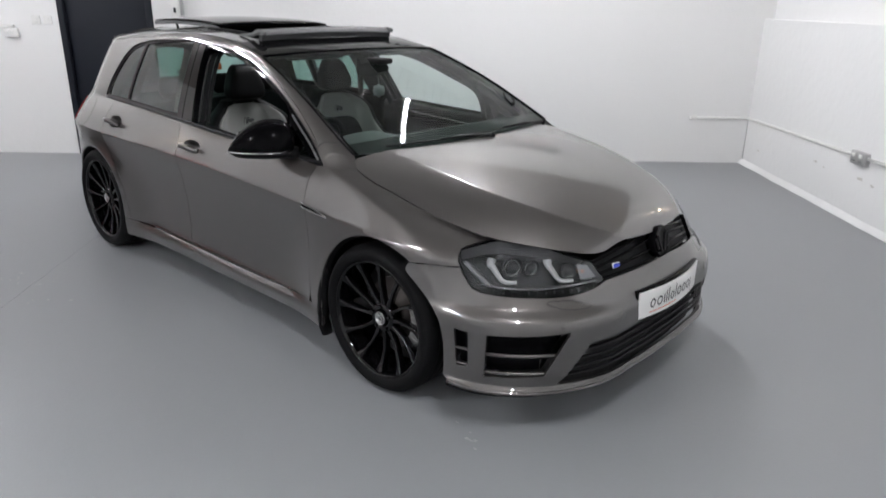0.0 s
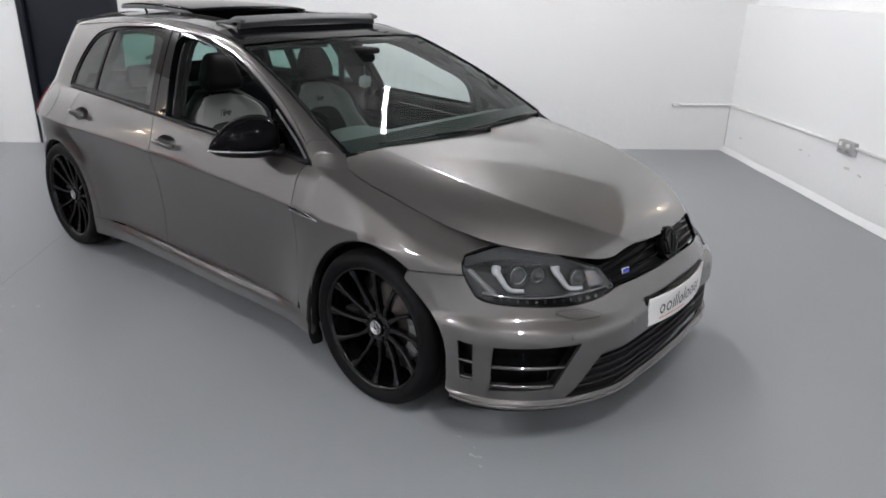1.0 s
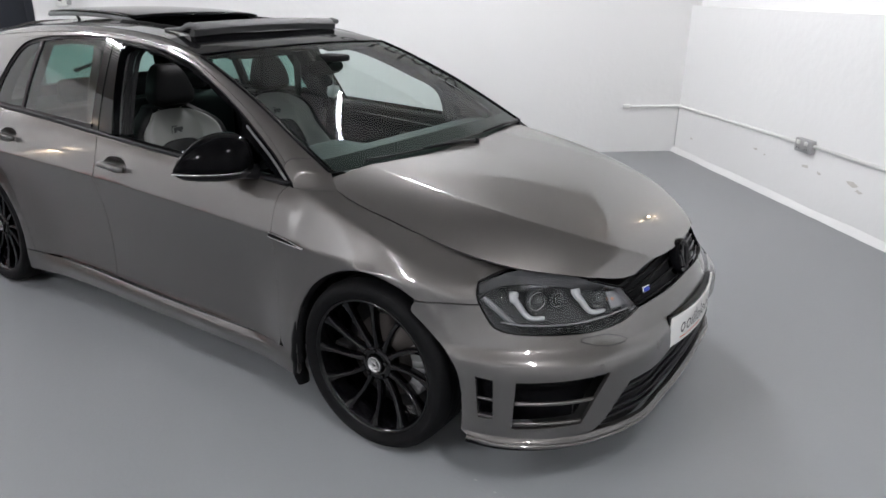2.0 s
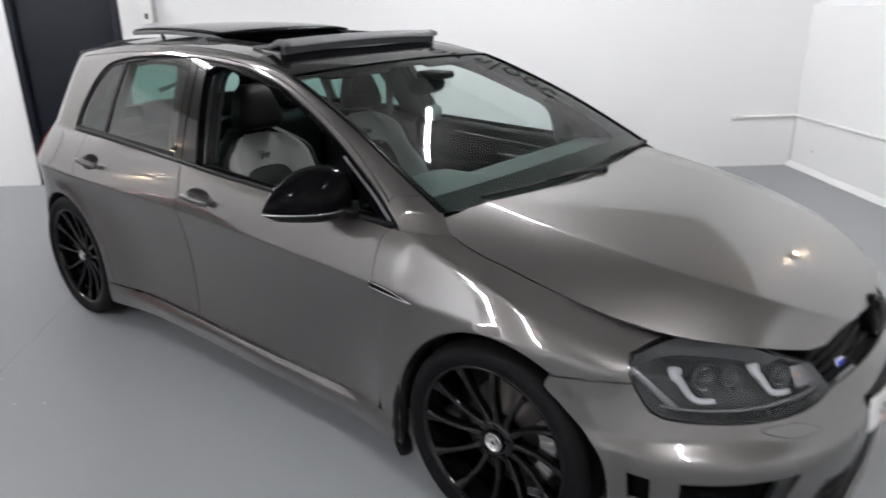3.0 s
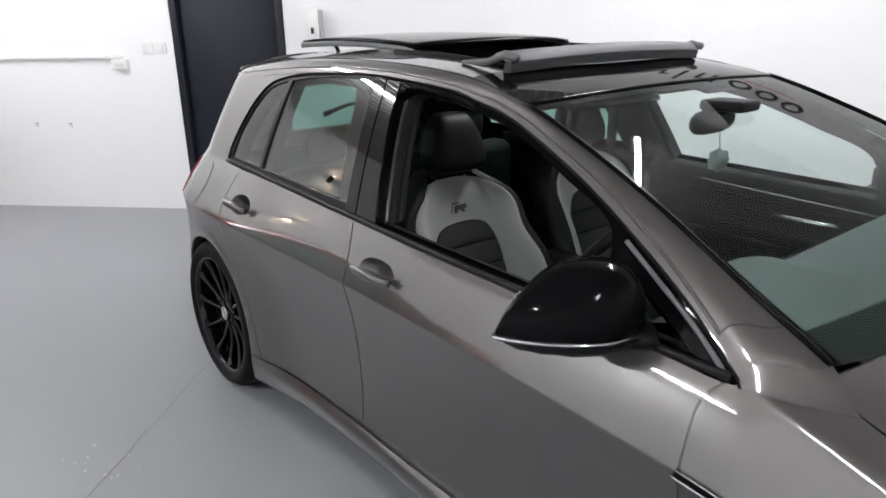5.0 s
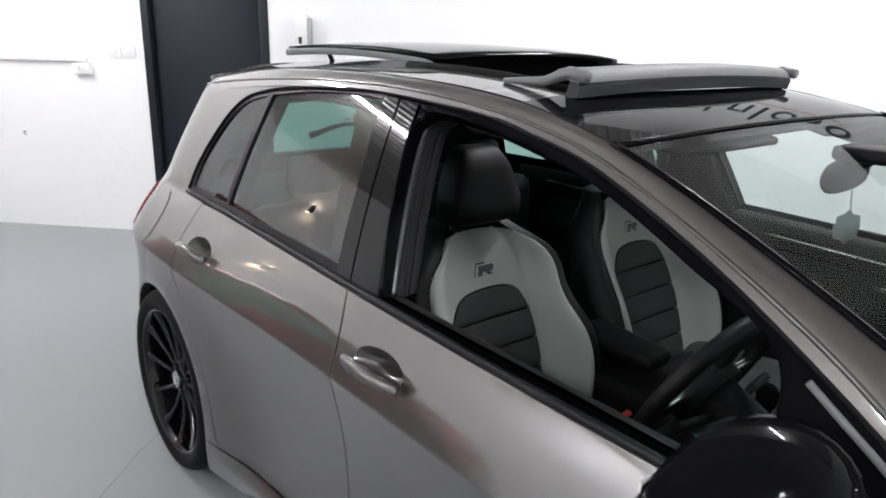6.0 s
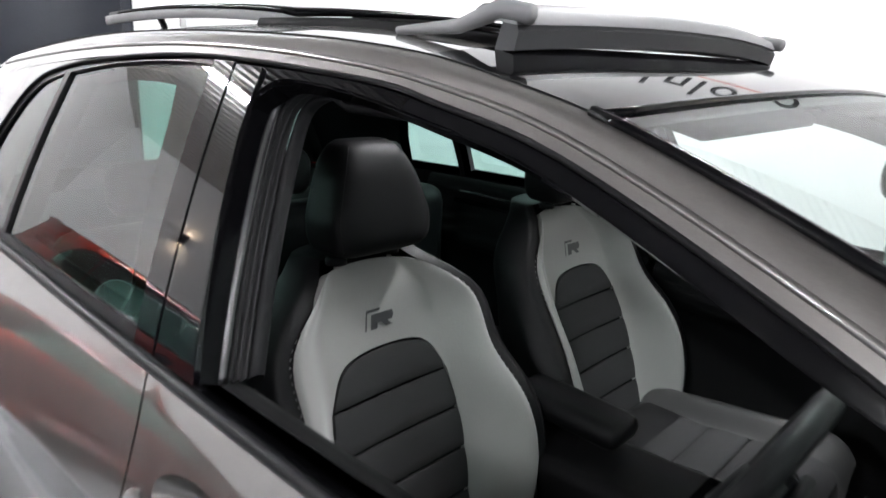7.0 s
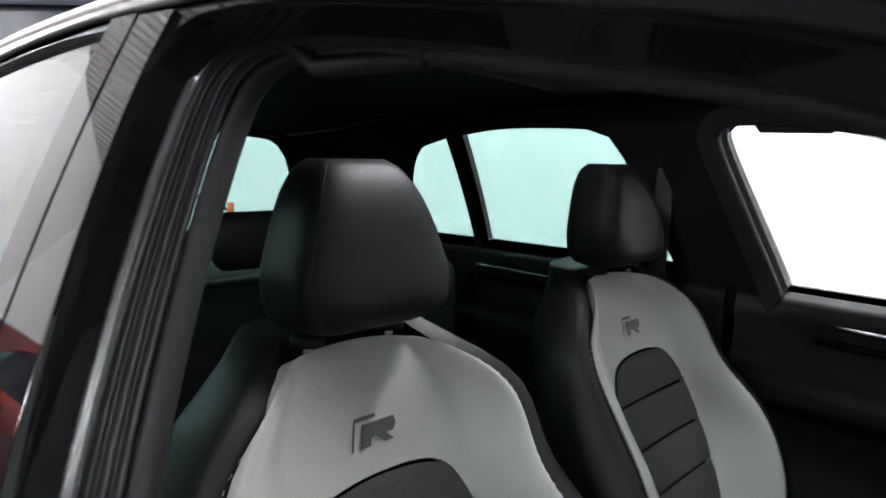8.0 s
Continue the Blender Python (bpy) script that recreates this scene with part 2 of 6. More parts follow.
def panel(name, outline, surf, mat, parent, side=1, res=0.03, step=0.02, gap=0.002, thick=0.014, lift=0.0, holes=(), label="", flip=False, lines=()):
    """A sheet bounded by a closed line in (u, v), laid on surf(u, v), with turned-in edges. side -1 mirrors it in y."""
    loops = [shrink(smooth_line(outline, step, True), gap)] + [shrink(smooth_line(h, step, True), -gap) for h in holes]
    pts, edges = [], []
    for lp in loops:
        k = len(pts)
        pts += lp
        edges += [(k + i, k + (i + 1) % len(lp)) for i in range(len(lp))]
    bx = np.array(pts)
    us = np.arange(bx[:, 0].min(), bx[:, 0].max(), res)
    vs = np.arange(bx[:, 1].min(), bx[:, 1].max(), res)
    gx, gy = np.meshgrid(us, vs)
    gx, gy = gx.ravel(), gy.ravel()

    def within(x, y):
        ok = inside(x, y, [p[0] for p in loops[0]], [p[1] for p in loops[0]])
        for lp in loops[1:]:
            ok &= ~inside(x, y, [p[0] for p in lp], [p[1] for p in lp])
        return ok
    keep = within(gx, gy)
    gx, gy = gx[keep], gy[keep]
    if len(gx):
        d = np.min(np.hypot((gx[:, None] - bx[None, :, 0]), gy[:, None] - bx[None, :, 1]), axis=1)
        gx, gy = gx[d > res * 0.45], gy[d > res * 0.45]
    extra = np.array([p for p in lines], float).reshape(-1, 2)
    if len(extra):
        extra = extra[within(extra[:, 0], extra[:, 1])]
        extra = extra[np.min(np.hypot(extra[:, None, 0] - bx[None, :, 0], extra[:, None, 1] - bx[None, :, 1]), axis=1) > 0.004]
        if len(extra) and len(gx):
            d = np.min(np.hypot(gx[:, None] - extra[None, :, 0], gy[:, None] - extra[None, :, 1]), axis=1)
            gx, gy = gx[d > res * 0.4], gy[d > res * 0.4]
        gx, gy = np.concatenate([gx, extra[:, 0]]), np.concatenate([gy, extra[:, 1]])
    allp = [Vector(p) for p in pts] + [Vector(p) for p in zip(gx.tolist(), gy.tolist())]
    v2, _, f2, _, _, _ = delaunay_2d_cdt(allp, edges, [], 0, 1e-7)
    tri = [tuple(f) for f in f2]
    cx = np.array([sum(v2[i].x for i in f) / 3 for f in tri])
    cy = np.array([sum(v2[i].y for i in f) / 3 for f in tri])
    ok = within(cx, cy)
    tri = [f for f, k in zip(tri, ok) if k]
    e = 0.004
    pos, nor = [], []
    for p in v2:
        a = surf(p.x, p.y)
        du = surf(p.x + e, p.y) - surf(p.x - e, p.y)
        dv = surf(p.x, p.y + e) - surf(p.x, p.y - e)
        nn = du.cross(dv)
        nn.normalize()
        if flip:
            nn = -nn
        pos.append(a)
        nor.append(nn)
    n = len(v2)
    verts, norms = [], []
    for a, nn in zip(pos, nor):
        verts.append(a + nn * lift)
        norms.append(nn)
    faces = []
    for f in tri:
        a, b, c = (verts[i] for i in f)
        faces.append(f if (b - a).cross(c - a).dot(norms[f[0]]) > 0 else f[::-1])
    if thick:
        count = {}
        for f in faces:
            for i in range(3):
                k = (f[i], f[(i + 1) % 3])
                count[k] = count.get(k, 0) + 1
        rim = [k for k in count if (k[1], k[0]) not in count]
        made = {}

        def low(i, key, depth, nrm):
            if (i, key) not in made:
                made[(i, key)] = len(verts)
                verts.append(verts[i] - nor[i] * depth)
                norms.append(nrm)
            return made[(i, key)]
        out = {}
        for a, b in rim:
            w = (verts[b] - verts[a]).cross(nor[a])
            for i in (a, b):
                out[i] = out.get(i, Vector()) + w.normalized()
        for i in out:
            if out[i].length > 1e-6:
                out[i].normalize()
        for a, b in rim:
            na, nb2 = out[a], out[b]
            ta, tb = low(a, "t", 0.0, na), low(b, "t", 0.0, nb2)
            la, lb = low(a, "l", thick, na), low(b, "l", thick, nb2)
            faces.append((tb, ta, la, lb))
    if side < 0:
        verts = [Vector((p.x, -p.y, p.z)) for p in verts]
        norms = [Vector((p.x, -p.y, p.z)) for p in norms]
        faces = [f[::-1] for f in faces]
    me = bpy.data.meshes.new(name)
    me.from_pydata(verts, [], faces)
    me.polygons.foreach_set("use_smooth", [True] * len(me.polygons))
    me.normals_split_custom_set_from_vertices([tuple(v) for v in norms])
    me.materials.append(mat)
    ob = new(name, me)
    ob.parent = parent
    if label:
        ob["label"] = label
    return ob


def grid_patch(name, fn, nu, nv, mat, parent, side=1, thick=0.0, label="", flip=False, bmo=None):
    """fn(u, v) for u, v in 0..1 as one smooth sheet."""
    bm = bmesh.new()
    rows = []
    for i in range(nu + 1):
        rows.append([bm.verts.new((lambda p: Vector((p.x, p.y * side, p.z)))(Vector(fn(i / nu, j / nv)))) for j in range(nv + 1)])
    for i in range(nu):
        for j in range(nv):
            q = (rows[i][j], rows[i + 1][j], rows[i + 1][j + 1], rows[i][j + 1])
            bm.faces.new(q if (side > 0) != flip else q[::-1])
    if thick:
        bm.normal_update()
        bmesh.ops.solidify(bm, geom=bm.faces[:], thickness=thick)
    if bmo is not None:
        return merge(bmo, bm)
    return finish(name, bm, mat, parent, label)


# ---- shape of the hatchback: x forward, y to its left, z up, origin on the floor between the axles ----
AXLE = 1.318
NOSE0, TAIL0 = 1.38, -1.45
half_width = spl([(-2.0, 0.80), (-1.6, 0.845), (-1.3, 0.866), (-0.6, 0.861), (0.2, 0.859), (0.87, 0.860), (1.3, 0.868), (1.6, 0.872), (2.2, 0.872)])
crease_z = spl([(-2.1, 0.785), (-1.1, 0.775), (-0.3, 0.765), (0.4, 0.745), (0.87, 0.724), (1.2, 0.705), (1.6, 0.672), (1.8, 0.66), (2.2, 0.64)])
belt_z = spl([(-2.1, 0.965), (-1.34, 0.962), (-0.94, 0.958), (-0.54, 0.946), (-0.19, 0.932), (0.27, 0.916), (0.7, 0.904), (0.93, 0.898)])
belt_y = spl([(-2.1, 0.67), (-1.7, 0.703), (-1.0, 0.751), (-0.3, 0.778), (0.3, 0.788), (0.93, 0.787)])
hood_edge_y = spl([(1.0, 0.715), (1.08, 0.738), (1.3, 0.745), (1.5, 0.722), (1.65, 0.68), (1.75, 0.635), (1.88, 0.555), (2.0, 0.43), (2.09, 0.30)])
hood_edge_z = spl([(1.0, 0.945), (1.08, 0.905), (1.3, 0.842), (1.5, 0.787), (1.65, 0.747), (1.75, 0.724), (1.88, 0.704), (2.0, 0.676), (2.09, 0.655)])
hood_mid_z = spl([(0.9, 0.985), (1.15, 0.959), (1.4, 0.925), (1.7, 0.867), (1.9, 0.810), (2.0, 0.768), (2.07, 0.725), (2.12, 0.675)])
nose_x = spl([(0.10, 2.10), (0.19, 2.15), (0.24, 2.178), (0.32, 2.185), (0.46, 2.185), (0.55, 2.165), (0.62, 2.13), (0.70, 2.08), (0.80, 1.98)])
tail_x = spl([(0.2, -2.0), (0.5, -2.05), (0.8, -2.03), (0.95, -1.96), (1.1, -1.87), (1.25, -1.79), (1.38, -1.72)])
lower = spl([(0, 0), (0.04, -0.0062), (0.1, -0.0142), (0.2, -0.0265), (0.35, -0.0390), (0.5, -0.0465), (0.62, -0.0500), (0.74, -0.0500), (0.80, -0.0470), (0.84, -0.0390), (0.865, -0.028), (0.89, -0.0215), (0.94, -0.026), (1.0, -0.040), (1.1, -0.08)])
blunt = spl([(0.1, 2.75), (0.4, 2.72), (0.47, 2.62), (0.52, 2.36), (0.58, 2.14), (0.65, 2.05), (0.72, 2.02), (0.8, 2.0)])
ARCHES = ((1.335, 0.325, 0.362), (-1.325, 0.312, 0.352))


wing_z = spl([(0.93, 0.898), (1.06, 0.868), (1.2, 0.832), (1.35, 0.788), (1.5, 0.742), (1.62, 0.712), (1.75, 0.690), (2.2, 0.62)])
wing_y = spl([(0.93, 0.790), (1.06, 0.800), (1.2, 0.812), (1.35, 0.820), (1.5, 0.826), (1.62, 0.830), (1.75, 0.835), (2.2, 0.84)])


def soft_step(k):
    k = max(0.0, min(1.0, k))
    return k * k * (3 - 2 * k)


def wing_fold(x, z, w, zc):
    """Front wing by the door: a flat flank, a crisp fold at shoulder height, a flat top up to the bonnet."""
    zb, yb = wing_z(x), wing_y(x)
    e = max(x, 1.0)
    low = (w - yb) / (zb - zc)
    top = (yb - hood_edge_y(e)) / max(0.014, hood_edge_z(e) - zb)
    d = (z - zb) / 0.0035
    soft = 0.0035 * (math.log1p(math.exp(d)) if d < 30 else d)
    return yb - low * (z - zb) - (top - low) * soft


def wing_arc(x, z, w, zc):
    """Rounded shoulder of the front wing from the crease up to the bonnet's edge."""
    e = min(max(x, 1.0), 1.74)
    q = max(0.0, (z - zc) / max(0.03, hood_edge_z(e) - zc))
    k = soft_step((x - 1.12) / 0.25)
    low, power = 0.58 - 0.30 * k, 1.5 + 1.2 * k
    return w - (w - hood_edge_y(e)) * (low * q + (1 - low) * min(q, 1.2) ** power)


def flank(x, z):
    """Half width of the body side, without the rounding of nose and tail."""
    w, zc = half_width(x), crease_z(x)
    if z <= zc:
        t = (zc - z) / (zc - 0.165)
        dy = lower(t)
        fade = 0.0
        lip = 0.0
        for cx, cz, r in ARCHES:
            q = math.hypot(x - cx, z - cz) - r
            fade = max(fade, math.exp(-(max(q, 0) / 0.19) ** 2))
            if q < 0.1:
                lip = max(lip, 0.004 * math.exp(-((q - 0.008) / 0.022) ** 2))
        if x > 1.6:
            fade = max(fade, min(1, (x - 1.6) / 0.1))
        sharp = max(0.0, min(1.0, (1.15 - x) / 0.3))
        if t < 0.3:
            dy *= sharp
        return w + dy * (1 - fade) + lip
    if x >= 0.93:
        wing = wing_fold(x, z, w, zc)
        k = soft_step((x - 1.38) / 0.24)
        wing += (wing_arc(x, z, w, zc) - wing) * k
        if x >= 1.0:
            return wing
    xb = min(x, 0.93)
    zb, yb = belt_z(xb), belt_y(xb)
    if z <= zb:
        q = (z - zc) / (zb - zc)
        door = w - (w - yb) * (0.77 * q + 0.23 * q ** 2.8)
    else:
        h = z - zb
        door = yb - 0.38 * h - 0.28 * h * h
    if x < 0.93:
        return door
    return door + (wing - door) * soft_step((x - 0.93) / 0.07)


def round_off(d, n):
    return max(0.0, 1 - min(1.0, max(0.0, d)) ** n) ** (1 / n)


def side_surf(x, z):
    y = flank(x, z)
    if x > NOSE0:
        y *= round_off((x - NOSE0) / (nose_x(z) - NOSE0), blunt(z))
    if x < TAIL0:
        y *= round_off((TAIL0 - x) / (TAIL0 - tail_x(z)), 3.0)
    return Vector((x, y, z))


def front_surf(u, z):
    f = max(0.0, radians(u * 80))
    s, c = math.sin(f), math.cos(f)
    x = NOSE0 + (nose_x(z) - NOSE0) * abs(s) ** (2 / blunt(z))
    y = flank(x, min(z, crease_z(min(x, 2.1)) + 0.07)) * math.copysign(abs(c) ** (2 / blunt(z)), c)
    k = max(0.0, min(1.0, (0.515 - z) / 0.04))
    out = 0.020 * k * k * (3 - 2 * k) * max(0.0, min(1.0, (x - 1.55) / 0.25))
    mid = min(1.0, max(0.0, (abs(y) - 0.22) / 0.22))
    out *= mid * mid * (3 - 2 * mid)
    k = max(0.0, min(1.0, (0.225 - z) / 0.02))
    out += 0.018 * k * k * (3 - 2 * k)
    return Vector((x + out * s, y + out * c, z))


def fy(y, z=0.4):
    return math.degrees(math.acos(math.copysign(min(1.0, abs(y) / 0.865) ** (blunt(z) / 2), y))) / 80


def fx(x, z=0.4):
    return math.degrees(math.asin(((x - NOSE0) / (nose_x(z) - NOSE0)) ** (blunt(z) / 2))) / 80


def rear_surf(u, z):
    f = radians(u * 80)
    s, c = math.sin(f), math.cos(f)
    x = TAIL0 - (TAIL0 - tail_x(z)) * abs(s) ** (2 / 3.0)
    return Vector((x, flank(x, z) * math.copysign(abs(c) ** (2 / 3.0), c), z))


def hood_surf(x, y):
    ye, ze, zm = hood_edge_y(x), hood_edge_z(x), hood_mid_z(x)
    u = abs(y) / ye
    k = 0.74
    if u < k:
        d = 0.18 * (u / k) ** 2
    else:
        q = (u - k) / (1 - k)
        d = 0.18 + 0.45 * q + 0.37 * q ** 1.8
    return Vector((x, y, zm - (zm - ze) * d))


A_LINE = [(0.925, 0.90), (0.79, 0.995), (0.62, 1.09), (0.44, 1.175), (0.21, 1.26), (0.05, 1.295), (-0.1, 1.318), (-0.5, 1.34), (-1.1, 1.315), (-1.74, 1.25)]
B_LINE = [(1.03, 0.705, 0.948), (0.86, 0.69, 1.035), (0.68, 0.664, 1.125), (0.48, 0.634, 1.21), (0.26, 0.602, 1.29), (0.10, 0.578, 1.328), (-0.08, 0.556, 1.356), (-0.5, 0.535, 1.378), (-1.1, 0.52, 1.368), (-1.74, 0.47, 1.312)]
ax, az = spl([(i, p[0]) for i, p in enumerate(A_LINE)]), spl([(i, p[1]) for i, p in enumerate(A_LINE)])
bx_, by_, bz_ = (spl([(i, p[k]) for i, p in enumerate(B_LINE)]) for k in range(3))
roof_mid = spl([(0.5, 1.225), (0.25, 1.314), (0.05, 1.362), (-0.1, 1.385), (-0.5, 1.410), (-1.1, 1.403), (-1.74, 1.347)])
roof_edge_y = spl([(p[0], p[1]) for p in B_LINE])
roof_edge_z = spl([(p[0], p[2]) for p in B_LINE])


def roof_surf(x, y):
    u = y / roof_edge_y(x)
    return Vector((x, y, roof_mid(x) - (roof_mid(x) - roof_edge_z(x)) * (0.6 * u * u + 0.4 * u ** 4)))


def rail_surf(s, q):
    """Screen pillar and cant rail: s along (0..9), q across (0 window side, 1 roof side)."""
    a = side_surf(ax(s), az(s))
    b = Vector((bx_(s), by_(s), bz_(s)))
    up = (side_surf(ax(s), az(s) + 0.005) - side_surf(ax(s), az(s) - 0.005)).normalized()
    span = (b - a).length
    w = max(0.0, min(1.0, (5 - s) / 4))
    away = Vector((-0.15 * w, 1, -0.32 - 0.25 * w)).normalized()
    p1, p2 = a + up * (0.60 * span), b + away * (0.34 * span)
    r = 1 - q
    return a * r ** 3 + p1 * (3 * r * r * q) + p2 * (3 * r * q * q) + b * q ** 3


SCREEN_TOP = 4.15


def screen_surf(u, v):
    """Windscreen: u -1..1 across, v 0..1 upwards."""
    s = v * SCREEN_TOP
    e = Vector((bx_(s), by_(s), bz_(s)))
    c = Vector((1.165 - 0.905 * v, 0, 0.955 + 0.41 * v - 0.05 * v * v))
    k = u * u
    return Vector((c.x + (e.x - c.x) * k, e.y * u, c.z + (e.z - c.z) * k))


def arc(cx, cz, r, a0, a1, n):
    return [(cx + r * math.cos(radians(a0 + (a1 - a0) * i / n)), cz + r * math.sin(radians(a0 + (a1 - a0) * i / n))) for i in range(n + 1)]


HANDLES = ((-0.115, 0.832), (-1.03, 0.853))


def bowl_rim(hx, hz, k=1.0):
    return [(hx + 0.080 * k * math.cos(a * math.pi / 12), hz + 0.002 + 0.031 * k * math.sin(a * math.pi / 12)) for a in range(24)]


def corner(p):
    return (p[0], p[1], 1)


def build_car(paint, car, detail=True):
    ridge = [(x, crease_z(x) + d) for x in np.arange(-1.8, 1.0, 0.02).tolist() for d in (-0.02, -0.010, -0.004, 0.0, 0.005, 0.012)]
    ridge += [(x, wing_z(x) + d) for x in np.arange(0.94, 1.7, 0.015).tolist() for d in (-0.012, -0.005, 0.0, 0.005, 0.011)]
    skirt = [(x, z) for x in np.arange(-0.97, 0.97, 0.03).tolist() for z in (0.20, 0.212, 0.222, 0.232, 0.242)]
    for sd in (-1, 1):
        def side_panel(name, outline, mat=paint, res=0.028, **kw):
            return panel(name, outline, side_surf, mat, car, side=sd, res=res, flip=True, **{"lines": ridge, **kw})
        fa, ra = ARCHES
        # front wing
        hz = hood_edge_z(1.10)
        top = [(0.915, 0.894, 1), (0.98, 0.894 + (hz - 0.894) * 0.35), (1.04, 0.894 + (hz - 0.894) * 0.675), (1.10, hz, 1)] + [(x, hood_edge_z(x)) for x in (1.15, 1.22, 1.3, 1.4, 1.5, 1.58, 1.65, 1.70)] + [(1.742, 0.7235, 1), (1.70, 0.7125), (1.681, 0.702, 1), (1.71, 0.645, 1)]
        wing = [(0.868, 0.30, 1), (0.868, 0.70), (0.866, 0.80), (0.872, 0.86), (0.90, 0.893, 1)] + top + [(1.60, 0.640), corner((1.512, 0.633))]
        wing += [corner(p) if i in (0, 12) else p for i, p in enumerate(arc(*fa, 59.0, 180, 12))] + [(0.972, 0.27, 1), (0.885, 0.255, 1)]
        fw = side_panel("front_wing", wing, res=0.022, gap=0.0004)

        def tip(q, v):
            p0 = rail_surf(0.0, q)
            x, z = 0.915 + 0.185 * q, 0.894 + (hz - 0.894) * q
            p1 = side_surf(x, z)
            ln = (p1 - p0).length
            t0 = (p0 - rail_surf(0.2, q)).normalized() * (0.55 * ln)
            t1 = (side_surf(x + 0.03, z - 0.010) - p1).normalized() * (0.55 * ln)
            a, b = v * v * (3 - 2 * v), v * (1 - v)
            return p0 * (1 - a) + p1 * a + t0 * (b * (1 - v)) - t1 * (b * v)
        grid_patch("wing_tip", tip, 20, 12, paint, fw, side=sd)
        # doors
        seam = [(-0.305, 0.938, 1), (-0.272, 0.87), (-0.258, 0.78), (-0.256, 0.6), (-0.262, 0.40), (-0.268, 0.268, 1)]
        front = [(0.868, 0.30), (0.868, 0.70), (0.866, 0.80), (0.872, 0.86), (0.90, 0.893, 1)] + [(x, belt_z(x)) for x in (0.7, 0.5, 0.27, 0.0, -0.19)] + seam + [(0.3, 0.262), (0.84, 0.262, 1)]
        side_panel("front_door_skin", front, holes=(bowl_rim(*HANDLES[0]),))
        back = [corner(p) if i == 0 else p for i, p in enumerate(seam)] + [(-0.6, 0.268), (-0.905, 0.272, 1), (-0.935, 0.40), (-0.985, 0.53), (-1.06, 0.645), (-1.14, 0.735), (-1.175, 0.82), (-1.182, 0.957, 1)] + [(x, belt_z(x)) for x in (-0.94, -0.54)]
        side_panel("rear_door_skin", back, holes=(bowl_rim(*HANDLES[1]),))
        # sill skirt
        side_panel("sill_skirt", [(0.975, 0.268, 1), (0.3, 0.258), (-0.6, 0.264), (-0.975, 0.272, 1), (-0.972, 0.165, 1), (0, 0.158), (0.972, 0.165, 1)], res=0.02, lines=skirt)
        # rear quarter with the rear pillar
        quarter = [(-1.182, 0.96, 1), (-1.175, 0.82), (-1.14, 0.735), (-1.06, 0.645), (-0.985, 0.53), (-0.935, 0.40), (-0.905, 0.272, 1), (-0.972, 0.272, 1)]
        quarter += [corner(p) if i in (0, 14) else p for i, p in enumerate(arc(*ra, 6, 180, 14))] + [(-1.70, 0.19, 1), (-1.80, 0.19, 1), (-1.80, 0.5), (-1.80, 0.9), (-1.755, 1.08), (-1.70, 1.256, 1)]
        quarter += [(-1.4, 1.288), (-1.1, 1.3145), (-0.8, 1.333, 1), (-0.85, 1.327), (-1.06, 1.304), (-1.17, 1.274), (-1.25, 1.207), (-1.315, 1.102), (-1.347, 1.02), (-1.347, 0.962, 1)]
        side_panel("rear_quarter", quarter, gap=0.001)
        # pillar and cant rail
        panel("cant_rail", [(0.0, 0.0, 1), (3, 0.0), (6, 0.0), (8.93, 0.0, 1), (8.93, 1, 1), (6, 1), (3, 1), (0.0, 1, 1)], rail_surf, paint, car, side=sd, res=0.12, step=0.12, gap=0.0, thick=0.0, flip=True)
        part("pillar_seam", tube([Vector((p.x, p.y * sd, p.z)) for p in (rail_surf(0.5, k / 14) for k in range(15))], 0.0016, 5), DARK, car)
        # glass and trim
        panel("rear_door_glass", [(-0.345, 0.95, 1), (-0.375, 1.137), (-0.40, 1.25), (-0.415, 1.335, 1), (-0.5, 1.336), (-0.8, 1.325), (-1.0, 1.308, 1), (-1.012, 0.96, 1)], side_surf, PRIVACY, car, side=sd, res=0.05, lift=-0.012, thick=0, gap=0.004, flip=True)
        panel("quarter_glass", [(-1.03, 0.96, 1), (-1.02, 1.306, 1), (-1.06, 1.30), (-1.17, 1.268), (-1.25, 1.202), (-1.315, 1.10), (-1.335, 0.965, 1)], side_surf, PRIVACY, car, side=sd, res=0.05, lift=-0.010, thick=0, gap=0.008, flip=True)
    # bonnet
    edge = [(x, hood_edge_y(x)) for x in (1.08, 1.12, 1.2, 1.3, 1.4, 1.5, 1.6, 1.7, 1.8, 1.88, 1.95, 2.02)]
    rim = [(1.165, 0.0), (1.15, 0.25), (1.11, 0.45), (1.068, 0.6), (1.036, 0.702, 1)] + edge + [(2.055, 0.34, 1), (2.085, 0.2), (2.10, 0.0)]
    rim += [(p[0], -p[1], *p[2:]) for p in rim[-2:0:-1]]
    fold = [(x, sg * hood_edge_y(x) * k) for x in np.arange(1.14, 2.08, 0.02).tolist() for k in (0.715, 0.733, 0.74, 0.747, 0.765) for sg in (-1, 1)]
    panel("bonnet", rim, hood_surf, paint, car, res=0.025, gap=0.003, lines=fold)
    # bumper
    lamp_out = [(fx(1.678, 0.703), 0.703, 1), (fx(1.75, 0.722), 0.722), (fy(0.60, 0.712), 0.712), (fy(0.50, 0.686), 0.686), (fy(0.402, 0.655), 0.655, 1), (fy(0.372, 0.582), 0.582, 1), (fy(0.45, 0.560), 0.560), (fy(0.54, 0.549), 0.549), (fy(0.64, 0.549), 0.549), (fx(1.79, 0.562), 0.562), (fx(1.735, 0.605), 0.605)]
